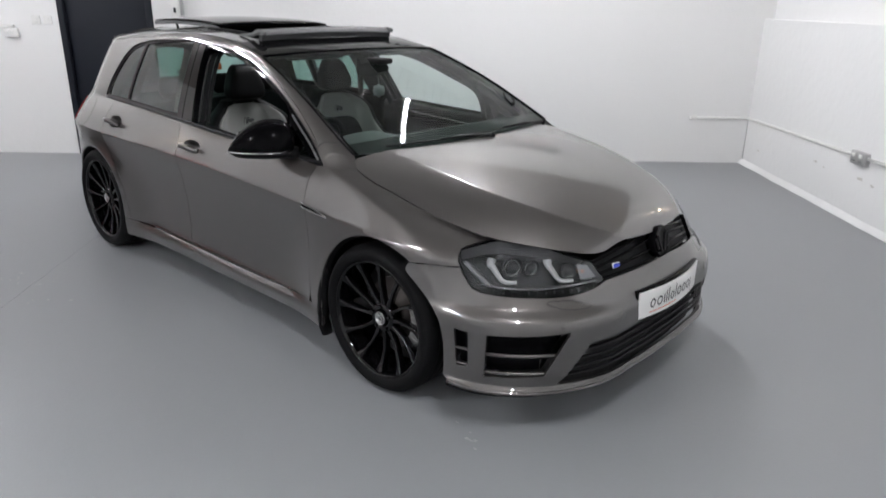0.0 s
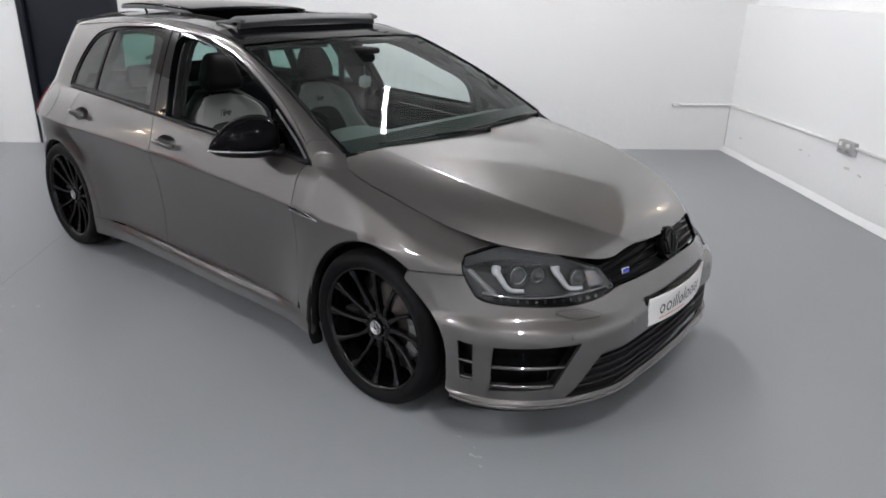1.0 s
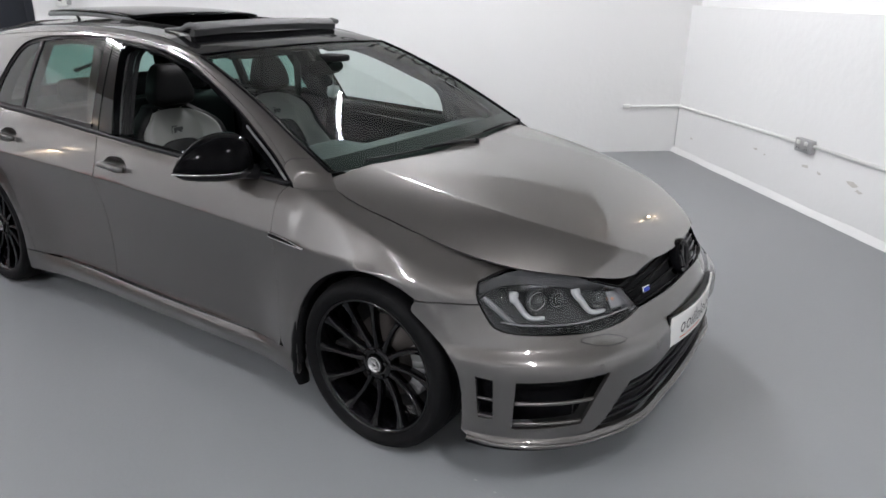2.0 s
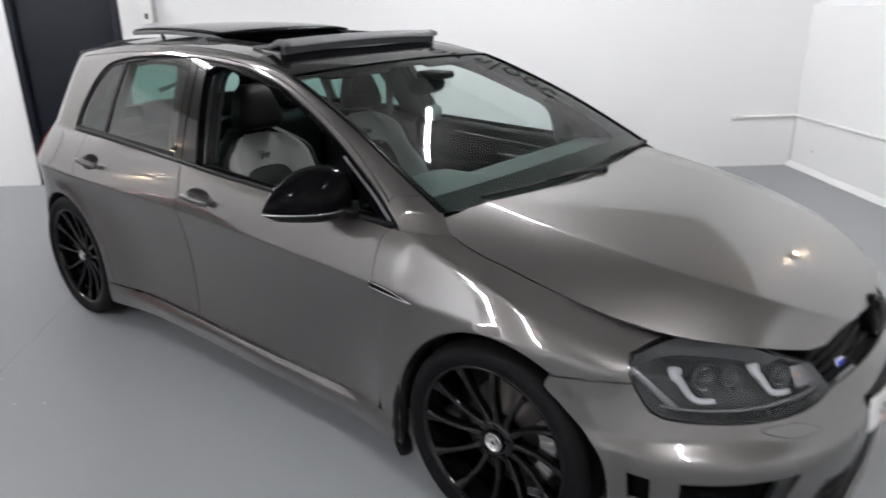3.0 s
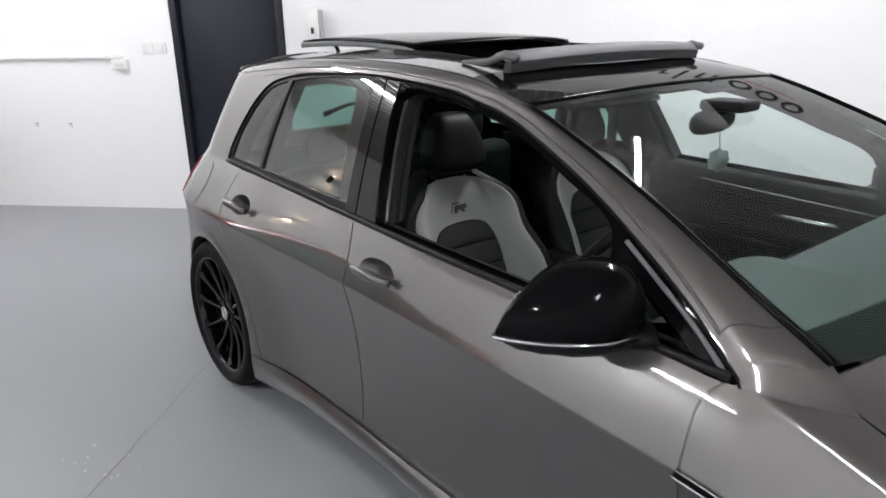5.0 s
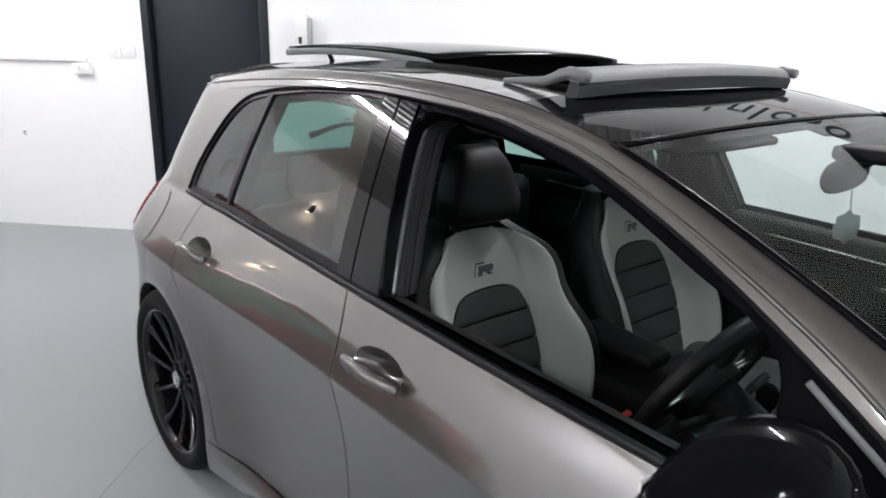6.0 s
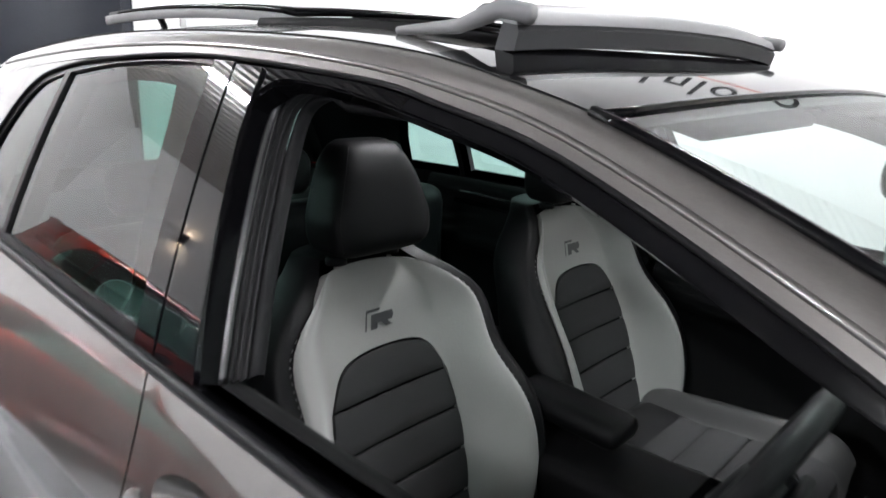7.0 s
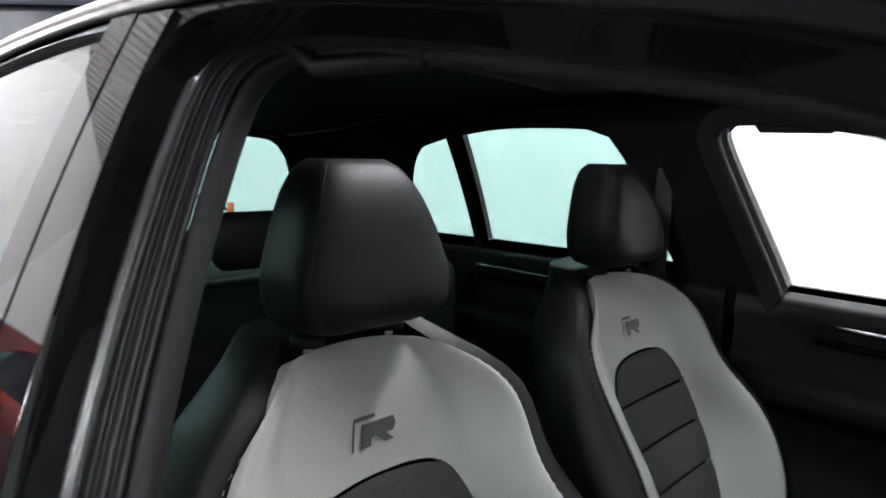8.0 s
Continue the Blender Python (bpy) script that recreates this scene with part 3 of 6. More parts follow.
    top_edge = [(fx(1.515, 0.630), 0.630, 1), (fx(1.6, 0.637), 0.637), (fx(1.712, 0.642), 0.642, 1), (fx(1.735, 0.605), 0.605), (fx(1.79, 0.562), 0.562), (fy(0.64, 0.549), 0.549), (fy(0.54, 0.549), 0.549), (fy(0.45, 0.560), 0.560), (fy(0.372, 0.582), 0.582, 1), (fy(0.2, 0.594), 0.594), (fy(0.0, 0.602), 0.602)]
    cut = [(fx(1.697, 0.36), 0.36), (fx(1.699, 0.24), 0.24, 1), (fx(1.72, 0.212), 0.212), (fy(0.74, 0.199), 0.199), (fy(0.5, 0.199), 0.199), (fy(0.25, 0.200), 0.200), (fy(0, 0.201), 0.201)]
    arch_edge = [(fx(p[0]), p[1]) for p in arc(*fa, 57, 8, 6)]
    half = top_edge[:-1]
    line = half + [top_edge[-1]] + [(2 * fy(0) - u, z, *r) for u, z, *r in half[::-1]]
    low = [(2 * fy(0) - u, z, *r) for u, z, *r in arch_edge[1:] + cut[:-1]] + [cut[-1]] + [(u, z, *r) for u, z, *r in (arch_edge[1:] + cut[:-1])[::-1]]
    fog = [(fx(1.855, 0.425), 0.425, 1), (fy(0.58, 0.437), 0.437, 1), (fy(0.655, 0.272), 0.272, 1), (fx(1.85, 0.258), 0.258, 1)]
    slot = [(fx(1.738, 0.428), 0.428, 1), (fx(1.79, 0.425), 0.425, 1), (fx(1.795, 0.288), 0.288, 1), (fx(1.752, 0.285), 0.285, 1)]
    grille = [(fy(0.50, 0.385), 0.385, 1), (fy(0.25, 0.395), 0.395), (fy(0, 0.398), 0.398), (2 * fy(0) - fy(0.25, 0.395), 0.395), (2 * fy(0) - fy(0.50, 0.385), 0.385, 1), (2 * fy(0) - fy(0.61, 0.228), 0.228, 1), (2 * fy(0) - fy(0.3, 0.222), 0.222), (fy(0, 0.222), 0.222), (fy(0.3, 0.222), 0.222), (fy(0.61, 0.228), 0.228, 1)]

    def flip_u(lp):
        return [(2 * fy(0) - p[0], *p[1:]) for p in lp]
    shelf = [(u, z) for u in np.arange(0.1, 2.2, 0.016).tolist() for z in (0.472, 0.482, 0.494, 0.506, 0.518, 0.202, 0.208, 0.214, 0.22, 0.226)]
    panel("front_bumper", line + low, front_surf, paint, car, res=0.022, step=0.015, gap=0.001, flip=True, lines=shelf, holes=(fog, flip_u(fog), slot, flip_u(slot), grille))
    return lamp_out, fog, slot, grille, flip_u


SUNROOF = [(-0.04, -0.41, 1), (-0.04, 0.41, 1), (-0.58, 0.40, 1), (-0.58, -0.40, 1)]
fxr = math.degrees(math.asin(((-1.45 + 1.80) / 0.60) ** 1.5)) / 80
REAR_GLASS = [(0.52, 0.985), (0.48, 1.06), (0.48, 1.16), (0.50, 1.24), (0.58, 1.272), (1.125, 1.295), (1.67, 1.272), (1.75, 1.24), (1.77, 1.16), (1.77, 1.06), (1.73, 0.985), (1.125, 0.965)]


def build_top(paint, car, open_roof=True):
    hole = (SUNROOF,) if open_roof else ()
    panel("roof", [(-0.02, 0.552, 1), (-0.5, 0.532), (-1.1, 0.519), (-1.695, 0.473, 1), (-1.725, 0.0), (-1.695, -0.473, 1), (-1.1, -0.519), (-0.5, -0.532), (-0.02, -0.552, 1)], roof_surf, paint, car, res=0.05, gap=0.0, holes=hole)
    panel("roof_front_glass", [(0.232, 0.598, 1), (0.10, 0.576), (-0.015, 0.560, 1), (-0.015, 0.0), (-0.015, -0.560, 1), (0.10, -0.576), (0.232, -0.598, 1), (0.25, -0.3), (0.258, 0), (0.25, 0.3)], roof_surf, GLOSS, car, res=0.04, gap=0.0, lift=0.001)
    edge = [roof_surf(-1.694 - 0.028 * (1 - (y / 0.47) ** 2), y) - Vector((0, 0, 0.014)) for y in np.arange(-0.47, 0.471, 0.047).tolist()]
    part("roof_spoiler_edge", tube(edge, 0.015, 10), paint, car)
    for sd in (-1, 1):
        part("rail_end", tube([Vector((p.x + 0.010, (p.y - 0.008) * sd, p.z - 0.010)) for p in (rail_surf(8.93, k / 10) for k in range(11))], 0.0105, 10), paint, car)
    w = grid_patch("windscreen", lambda u, v: screen_surf(2 * u - 1, v), 30, 18, CLEAR, car)
    lo, hi = fxr, 2.25 - fxr
    tg = panel("tailgate", [(lo, 0.19, 1), (lo, 0.9), (lo + 0.02, 1.10), (lo + 0.03, 1.26, 1), (0.75, 1.345), (1.125, 1.365), (1.5, 1.345), (hi - 0.03, 1.26, 1), (hi - 0.02, 1.10), (hi, 0.9), (hi, 0.19, 1), (1.125, 0.18)], rear_surf, paint, car, res=0.06, step=0.05, gap=0, holes=(REAR_GLASS,))
    panel("rear_glass", REAR_GLASS, rear_surf, PRIVACY, tg, res=0.06, step=0.05, gap=-0.01, thick=0, lift=-0.006)


# ---- parts of the car ----
HEADLINER = material("dark_headliner", (0.006, 0.006, 0.007), 0.95, 0, 0, 0.0005, 400, spec=0.06)
DISC = material("brake_disc", (0.075, 0.066, 0.062), 0.5, 0.7, 0, 0.0003, 300, 0.3, 30)
CALIPER = material("caliper_grey", (0.20, 0.20, 0.20), 0.5, 0.3, 0, 0.0005, 200, 0.3, 40)
LAMP_WHITE = material("lamp_white_plastic", (0.33, 0.335, 0.335), 0.3, 0, 0.3)
SMOKE = material("smoked_chrome", (0.30, 0.30, 0.31), 0.12, 1.0)
LAMP_GREY = material("lamp_grey", (0.22, 0.22, 0.23), 0.25, 0.6)
LAMP_BACK = material("lamp_back", (0.042, 0.043, 0.045), 0.22, 0.6)
LENS = sheet_glass("lamp_lens", (0.95, 0.96, 0.97), film=0.035, edge=0.6)
PROJECTOR = material("projector_glass", (0.015, 0.016, 0.018), 0.04, 0, 1.0, spec=0.6)
PLATE = material("plate_white", (0.78, 0.78, 0.76), 0.3, 0, 0.3)
INK = material("dark_print", (0.02, 0.02, 0.022), 0.5)
ORANGE = material("orange_print", (0.65, 0.12, 0.04), 0.5)
AMBER = material("amber_plastic", (0.32, 0.13, 0.05), 0.2)
BLUE = material("blue_enamel", (0.05, 0.08, 0.5), 0.25, 0.3)
TAIL = material("tail_red", (0.25, 0.01, 0.012), 0.12, 0, 0.8)


def along(line, surf, sd=1, lift=0.0):
    """Points of a (u, v) line on a surface, mirrored for sd -1, lifted along the outward normal."""
    out = []
    e = 0.004
    for u, v in line:
        p = surf(u, v)
        n = (surf(u, v + e) - surf(u, v - e)).cross(surf(u + e, v) - surf(u - e, v)).normalized()
        p = p + n * lift
        out.append(Vector((p.x, p.y * sd, p.z)))
    return out


def wheel(cx, sd, parent, full=True):
    m = Matrix.Translation((cx, sd * 0.752, 0.3212)) @ pose(0, 0, 0, -90 * sd, 0, 0)
    prof = [(0.250, -0.10), (0.262, -0.113), (0.285, -0.117), (0.304, -0.108), (0.316, -0.09), (0.3195, -0.062), (0.3195, -0.057), (0.313, -0.055), (0.313, -0.049), (0.320, -0.047), (0.320, -0.02), (0.313, -0.018), (0.313, -0.010), (0.3202, -0.008), (0.3202, 0.008), (0.313, 0.010), (0.313, 0.018), (0.320, 0.02), (0.320, 0.047), (0.313, 0.049), (0.313, 0.055), (0.3195, 0.057), (0.3195, 0.062), (0.316, 0.09), (0.304, 0.108), (0.300, 0.1115), (0.285, 0.1165), (0.281, 0.116), (0.262, 0.113), (0.250, 0.10)]
    ty = spin(prof, 72, m, closed=True)
    w = part("wheel", ty, RUBBER, parent, "black tyre on a gloss black multi-spoke wheel")
    part("rim", spin([(0.250, -0.095), (0.256, 0.094), (0.256, 0.104), (0.251, 0.107), (0.244, 0.103), (0.239, 0.088), (0.234, 0.02), (0.222, -0.09)], 72, m, closed=True), WHEEL_BLACK, w)
    part("brake_disc", spin([(0.155, -0.03), (0.155, -0.01), (0.075, -0.01), (0.075, 0.005), (0.02, 0.005)], 48, m), DISC, w)
    part("wheel_backing", spin([(0.222, -0.06), (0.222, -0.05), (0.02, -0.05)], 40, m), DARK, w)
    hub = spin([(0.068, 0.02), (0.066, 0.062), (0.058, 0.072), (0.036, 0.073), (0.034, 0.066), (0.0, 0.066)], 36, m)
    for i in range(5):
        a = radians(72 * i + 20)
        spin([(0.0085, 0.06), (0.0085, 0.079), (0.006, 0.081)], 6, m @ Matrix.Translation((0.051 * math.cos(a), 0.051 * math.sin(a), 0)), hub)
    part("hub", hub, WHEEL_BLACK, w)
    part("centre_cap", spin([(0.033, 0.06), (0.033, 0.076), (0.030, 0.079), (0.0, 0.081)], 32, m), WHEEL_BLACK, w, "black centre cap with a silver ring")
    part("cap_ring", spin([(0.029, 0.0785), (0.0285, 0.0815), (0.0255, 0.0822), (0.025, 0.0805)], 32, m), SATIN, w)
    for k, (x, a) in enumerate(((-0.0085, 22), (0.0085, -22), (-0.017, 22), (0.017, -22))):
        part("cap_mark", box(0, 0, 0.082, 0.026 if k < 2 else 0.018, 0.0035, 0.003, 0.0005, m @ pose(0.001, x, 0, 0, 0, a)), SATIN, w)
    if not full:
        return w
    # caliper
    cal = bmesh.new()
    for k in range(7):
        a = radians(-28 + 56 * k / 6 + (0 if cx > 0 else 180))
        box(0.155, 0, 0.0, 0.055, 0.03, 0.055, 0.008, m @ pose(0, 0, 0, 0, 0, -math.degrees(a) * sd), cal)
    part("brake_caliper", cal, CALIPER, w, "bare grey brake caliper")
    for i in range(12):
        bm = bmesh.new()
        rows = []
        for k, (r, hw, h, t) in enumerate(((0.05, 0.016, 0.066, 0.03), (0.09, 0.010, 0.066, 0.03), (0.14, 0.0085, 0.070, 0.03), (0.195, 0.009, 0.080, 0.032), (0.228, 0.015, 0.091, 0.036), (0.245, 0.024, 0.097, 0.04))):
            sw = 0.010 * math.sin(math.pi * (r - 0.05) / 0.18)
            rows.append([bm.verts.new((r, sw + y, z)) for y, z in ((-hw, h - t), (-hw, h - 0.006), (-hw * 0.55, h), (hw * 0.55, h), (hw, h - 0.006), (hw, h - t))])
        for a, b in zip(rows, rows[1:]):
            for j in range(6):
                bm.faces.new((a[j], b[j], b[(j + 1) % 6], a[(j + 1) % 6]))
        bmesh.ops.recalc_face_normals(bm, faces=bm.faces)
        bm.transform(m @ pose(0, 0, 0, 0, 0, 30 * i))
        part("spoke", bm, WHEEL_BLACK, w)
    return w


def exterior(car, paint, lamp_out, fog, slot, grille, flip_u):
    mid = fy(0)
    for cx in (AXLE, -AXLE):
        for sd in (-1, 1):
            wheel(cx, sd, car)
            # arch liner and dark flange
            a = ARCHES[0] if cx > 0 else ARCHES[1]
            grid_patch("arch_liner", lambda u, v: (a[0] + (a[2] + 0.012) * math.cos(radians(-6 + 192 * u)), 0.815 - 0.36 * v, a[1] + (a[2] + 0.012) * math.sin(radians(-6 + 192 * u))), 40, 3, RUBBER, car, side=sd)
            grid_patch("arch_flange", lambda u, v: (lambda p: (p.x, p.y - 0.004 - 0.022 * v, p.z))(side_surf(a[0] + (a[2] + 0.004 - 0.014 * v) * math.cos(radians(-2 + 184 * u)), a[1] + (a[2] + 0.004 - 0.014 * v) * math.sin(radians(-2 + 184 * u)))), 40, 2, RUBBER, car, side=sd)
    for sd in (-1, 1):
        flap = tube(along([(1.0, 0.47), (0.972, 0.40), (0.955, 0.32), (0.95, 0.24), (0.955, 0.17), (0.965, 0.13)], side_surf, sd, -0.02), [0.012, 0.02, 0.026, 0.03, 0.03, 0.024], 10, flat=1.0)
        part("mud_flap", flap, RUBBER, car, "black rubber mud flap")
    # underbody
    part("underbody", box(0, 0, 0.26, 4.0, 1.30, 0.16, 0.03), DARK, car)
    part("floor_pan", box(-0.3, 0, 0.30, 2.9, 1.55, 0.04, 0.01), DARK, car)
    bay = box(1.62, 0, 0.42, 0.75, 1.05, 0.30, 0.05)
    part("engine_bay", bay, DARK, car)
    part("bulkhead", box(1.02, 0, 0.62, 0.06, 1.45, 0.5, 0.02), DARK, car)

    for lp, sd in ((lamp_out, 1), (flip_u(lamp_out), -1)):
        house = panel("headlamp", lp, front_surf, LAMP_BACK, car, res=0.025, gap=0.004, flip=True, lift=-0.055, thick=0.0, label="headlamp with clear lens and twin white light guides")
        panel("lamp_wall", lp, front_surf, GLOSS, house, res=0.03, gap=0.002, flip=True, thick=0.016, lift=-0.002, holes=(shrink(smooth_line(lp, 0.02, True), 0.006),))
        rim = smooth_line(lp, 0.02, True)
        well = bmesh.new()
        near, deep = [[well.verts.new(p) for p in along(shrink(rim, d), front_surf, 1, h)] for d, h in ((0.007, -0.004), (0.010, -0.0545))]
        for i in range(len(near)):
            j = (i + 1) % len(near)
            well.faces.new((near[i], near[j], deep[j], deep[i]))
        part("lamp_well", well, LAMP_GREY, house, "silvery side wall of the lamp")
        panel("lens", lp, front_surf, LENS, house, res=0.03, gap=0.003, flip=True, thick=0.0, lift=-0.001)

        def lu(y, z=0.4):
            return fy(y, z) if sd > 0 else 2 * mid - fy(y, z)
        # light guides, projectors, reflector strip
        u0, u1 = fx(1.678, 0.70), fy(0.372, 0.58)

        def lq(q, z):
            u = u0 + (u1 - u0) * q
            return (u if sd > 0 else 2 * mid - u, z)
        for q0 in (0.27, 0.66):
            ln = smooth_line([lq(q0 - 0.04, 0.690 - 0.02 * q0), lq(q0 - 0.01, 0.640), lq(q0 + 0.03, 0.603), lq(q0 + 0.12, 0.600)], 0.010)
            pts = along(ln, front_surf, 1, -0.026)
            part("light_guide", tube(pts, [0.017 - 0.009 * k / (len(pts) - 1) for k in range(len(pts))], 10, flat=0.7), LAMP_WHITE, house, "white light guide")
        for q0, z0, r in ((0.385, 0.648, 0.034), (0.52, 0.655, 0.026), (0.775, 0.632, 0.025)):
            c = along([lq(q0, z0)], front_surf, 1, -0.042)[0]
            q = Matrix.Translation(c) @ Vector((0.85, 0.45 * sd, 0.1)).to_track_quat("Z", "Y").to_matrix().to_4x4()
            part("reflector", spin([(r * 1.25, -0.01), (r * 1.3, 0.012), (r * 1.15, 0.014), (r * 1.0, -0.004), (r * 0.2, -0.012)], 24, q), LAMP_BACK, house)
            part("sparkle", spin([(r * 0.95, -0.002), (r * 0.92, 0.006), (r * 0.82, 0.004), (r * 0.8, -0.002)], 16, q, closed=True), CHROME, house, "faceted chrome collar")
            part("projector", spin([(r * 0.8, -0.01), (r * 0.72, 0.010), (r * 0.45, 0.02), (0, 0.024)], 24, q), PROJECTOR, house, "dark projector lens")
        part("amber_lamp", spin([(0.008, -0.02), (0.008, 0.0), (0.004, 0.007), (0, 0.008)], 14, Matrix.Translation(along([lq(0.87, 0.625)], front_surf, 1, -0.035)[0]) @ pose(0, 0, 0, 0, 90, 0)), AMBER, house)
        panel("lamp_plate", [(*lq(0.84, 0.650), 1), (*lq(0.975, 0.640), 1), (*lq(0.985, 0.600), 1), (*lq(0.84, 0.600), 1)], front_surf, LAMP_GREY, house, res=0.02, gap=0, flip=True, lift=-0.030, thick=0.004)
        part("lamp_fin", tube(along(smooth_line([lq(0.06, 0.66), lq(0.14, 0.615), lq(0.2, 0.58)], 0.01), front_surf, 1, -0.03), 0.010, 8), LAMP_GREY, house)
        ln = smooth_line([lq(0.12, 0.590), lq(0.3, 0.580), lq(0.6, 0.578), lq(0.95, 0.590)], 0.015)
        part("chrome_strip", tube(along(ln, front_surf, 1, -0.016), 0.0045, 6), SMOKE, house)
        panel("lamp_lower", [(*lq(0.13, 0.586), 1), lq(0.3, 0.577), lq(0.6, 0.575), (*lq(0.95, 0.587), 1), lq(0.97, 0.578), lq(0.8, 0.562), lq(0.5, 0.556), lq(0.3, 0.559), (*lq(0.19, 0.568), 1)], front_surf, GLOSS, house, res=0.02, gap=0, flip=True, lift=-0.022, thick=0.004)
        for k in range(13):
            p = along([lq(0.22 + 0.7 * k / 12, 0.569 - 0.003 * math.sin(math.pi * k / 12))], front_surf, 1, -0.018)[0]
            part("indicator_rib", box(0, 0, 0, 0.012, 0.006, 0.012, 0.002, Matrix.Translation(p)), LAMP_BACK, house)
    # upper grille with its two bars, badge and enamel mark
    g = panel("upper_grille", [(fy(0.395, 0.653), 0.653, 1), (fy(0.2, 0.690), 0.690), (mid, 0.700), (2 * mid - fy(0.2, 0.690), 0.690), (2 * mid - fy(0.395, 0.653), 0.653, 1), (2 * mid - fy(0.374, 0.585), 0.585, 1), (mid, 0.605), (fy(0.374, 0.585), 0.585, 1)], front_surf, TRIM, car, lift=-0.035, res=0.025, flip=True, thick=0, gap=-0.004, label="slim black grille")
    for z0, z1, rr in ((0.628, 0.672, 0.006), (0.606, 0.640, 0.006), (0.590, 0.608, 0.0045), (0.648, 0.699, 0.0045)):
        ln = [(fy(0.385, z0) + (2 * mid - 2 * fy(0.385, z0)) * k / 24, z0 + (z1 - z0) * math.sin(math.pi * k / 24)) for k in range(25)]
        part("grille_bar", tube(along(ln, front_surf, 1, -0.016), rr, 8), GLOSS, g)
    bp = front_surf(mid, 0.648)
    bmx = Matrix.Translation((bp.x - 0.012, 0, 0.650)) @ pose(0, 0, 0, 0, 76, 0)
    bd = part("badge", spin([(0.066, -0.02), (0.068, 0.012), (0.062, 0.020), (0.056, 0.017), (0.0, 0.018)], 40, bmx), GLOSS, car, "round gloss black badge")
    for k, (x, a) in enumerate(((-0.022, 20), (0.022, -20), (-0.045, 20), (0.045, -20))):
        part("badge_bar", box(0, 0, 0.02, 0.075 if k < 2 else 0.05, 0.008, 0.006, 0.001, bmx @ pose(0.004, x, 0, 0, 0, a)), TRIM, bd)
    ep = along([(2 * mid - fy(0.30, 0.622), 0.622)], front_surf, 1, -0.004)[0]
    part("enamel_mark", box(0, 0, 0, 0.006, 0.034, 0.016, 0.002, Matrix.Translation(ep) @ pose(0, 0, 0, 0, -15, -14)), BLUE, g, "small blue and chrome mark")
    part("enamel_edge", box(0, 0, 0, 0.005, 0.040, 0.022, 0.002, Matrix.Translation(ep + Vector((-0.002, 0, 0))) @ pose(0, 0, 0, 0, -15, -14)), CHROME, g)
    # plate, a curved sheet on a black holder
    pm = front_surf(mid, 0.46)

    def plate_at(y, z, d):
        return Vector((pm.x + 0.012 + d - 0.06 * (y / 0.26) ** 2 * 0.55, y, z))
    pl = panel("number_plate", [(-0.26, 0.405, 1), (0.26, 0.405, 1), (0.26, 0.516, 1), (-0.26, 0.516, 1)], lambda y, z: plate_at(y, z, 0.012), PLATE, car, res=0.05, thick=0.006, gap=0, label="white show plate with dark lettering-like marks")
    panel("plate_holder", [(-0.268, 0.397, 1), (0.268, 0.397, 1), (0.268, 0.522, 1), (-0.268, 0.522, 1)], lambda y, z: plate_at(y, z, 0.004), GLOSS, pl, res=0.05, thick=0.02, gap=0)
    x = -0.195
    for wd, low_z, high_z, ring in ((0.034, 0.438, 0.478, 1), (0.038, 0.438, 0.478, 1), (0.007, 0.438, 0.478, 0), (0.007, 0.438, 0.490, 0), (0.007, 0.438, 0.498, 0), (0.032, 0.438, 0.474, 1), (0.007, 0.438, 0.498, 0), (0.038, 0.438, 0.478, 1), (0.038, 0.438, 0.478, 1), (0.038, 0.438, 0.478, 1), (0.007, 0.420, 0.478, 0)):
        cx, cz, rx, rz = x + wd / 2, (low_z + high_z) / 2, wd / 2, (high_z - low_z) / 2
        if ring:
            def oval(k):
                return [(cx + (rx - k) * math.cos(j * math.pi / 8), cz + (rz - k) * math.sin(j * math.pi / 8)) for j in range(16)]
            panel("dark_mark", oval(0.0), lambda y, z: plate_at(y, z, 0.0132), INK, pl, res=0.05, step=0.008, thick=0.0, gap=0, holes=(oval(0.0068),))
        else:
            panel("dark_mark", [(x, low_z, 1), (x + wd, low_z, 1), (x + wd, high_z, 1), (x, high_z, 1)], lambda y, z: plate_at(y, z, 0.0132), INK, pl, res=0.05, thick=0.0, gap=0)
        x += wd + 0.0095
    panel("orange_mark", [(-0.195, 0.420, 1), (0.0, 0.420, 1), (0.0, 0.424, 1), (-0.195, 0.424, 1)], lambda y, z: plate_at(y, z, 0.0132), ORANGE, pl, res=0.05, thick=0.0, gap=0)
    # lower grille: recess, slats
    lg = panel("lower_grille", grille, front_surf, DARK, car, res=0.04, gap=-0.006, lift=-0.06, thick=0, flip=True, label="black lower grille with slats")
    for z0 in (0.255, 0.288, 0.321, 0.354):
        wdt = 0.60 - (z0 - 0.228) * 0.68
        ln = [(fy(wdt) + (2 * mid - 2 * fy(wdt)) * k / 30, z0) for k in range(31)]
        part("slat", tube(along(ln, front_surf, 1, -0.022), 0.0085, 8, flat=0.6), TRIM, lg)
    lip = [(fx(1.72, 0.211), 0.211), (fy(0.80, 0.205), 0.205)] + [(fy(0.74) + (mid - fy(0.74)) * k / 12, 0.2015) for k in range(13)]
    lip = lip + [(2 * mid - u, z) for u, z in lip[-2::-1]]
    part("lip_edge", tube(along(smooth_line(lip, 0.02), front_surf, 1, 0.002), 0.007, 8), paint, car, "painted lip with a bright edge")
    sp = [(u, z - 0.016) for u, z in lip]
    part("splitter", tube(along(smooth_line(sp, 0.02), front_surf, 1, -0.012), 0.014, 8, flat=0.7), GLOSS, car)
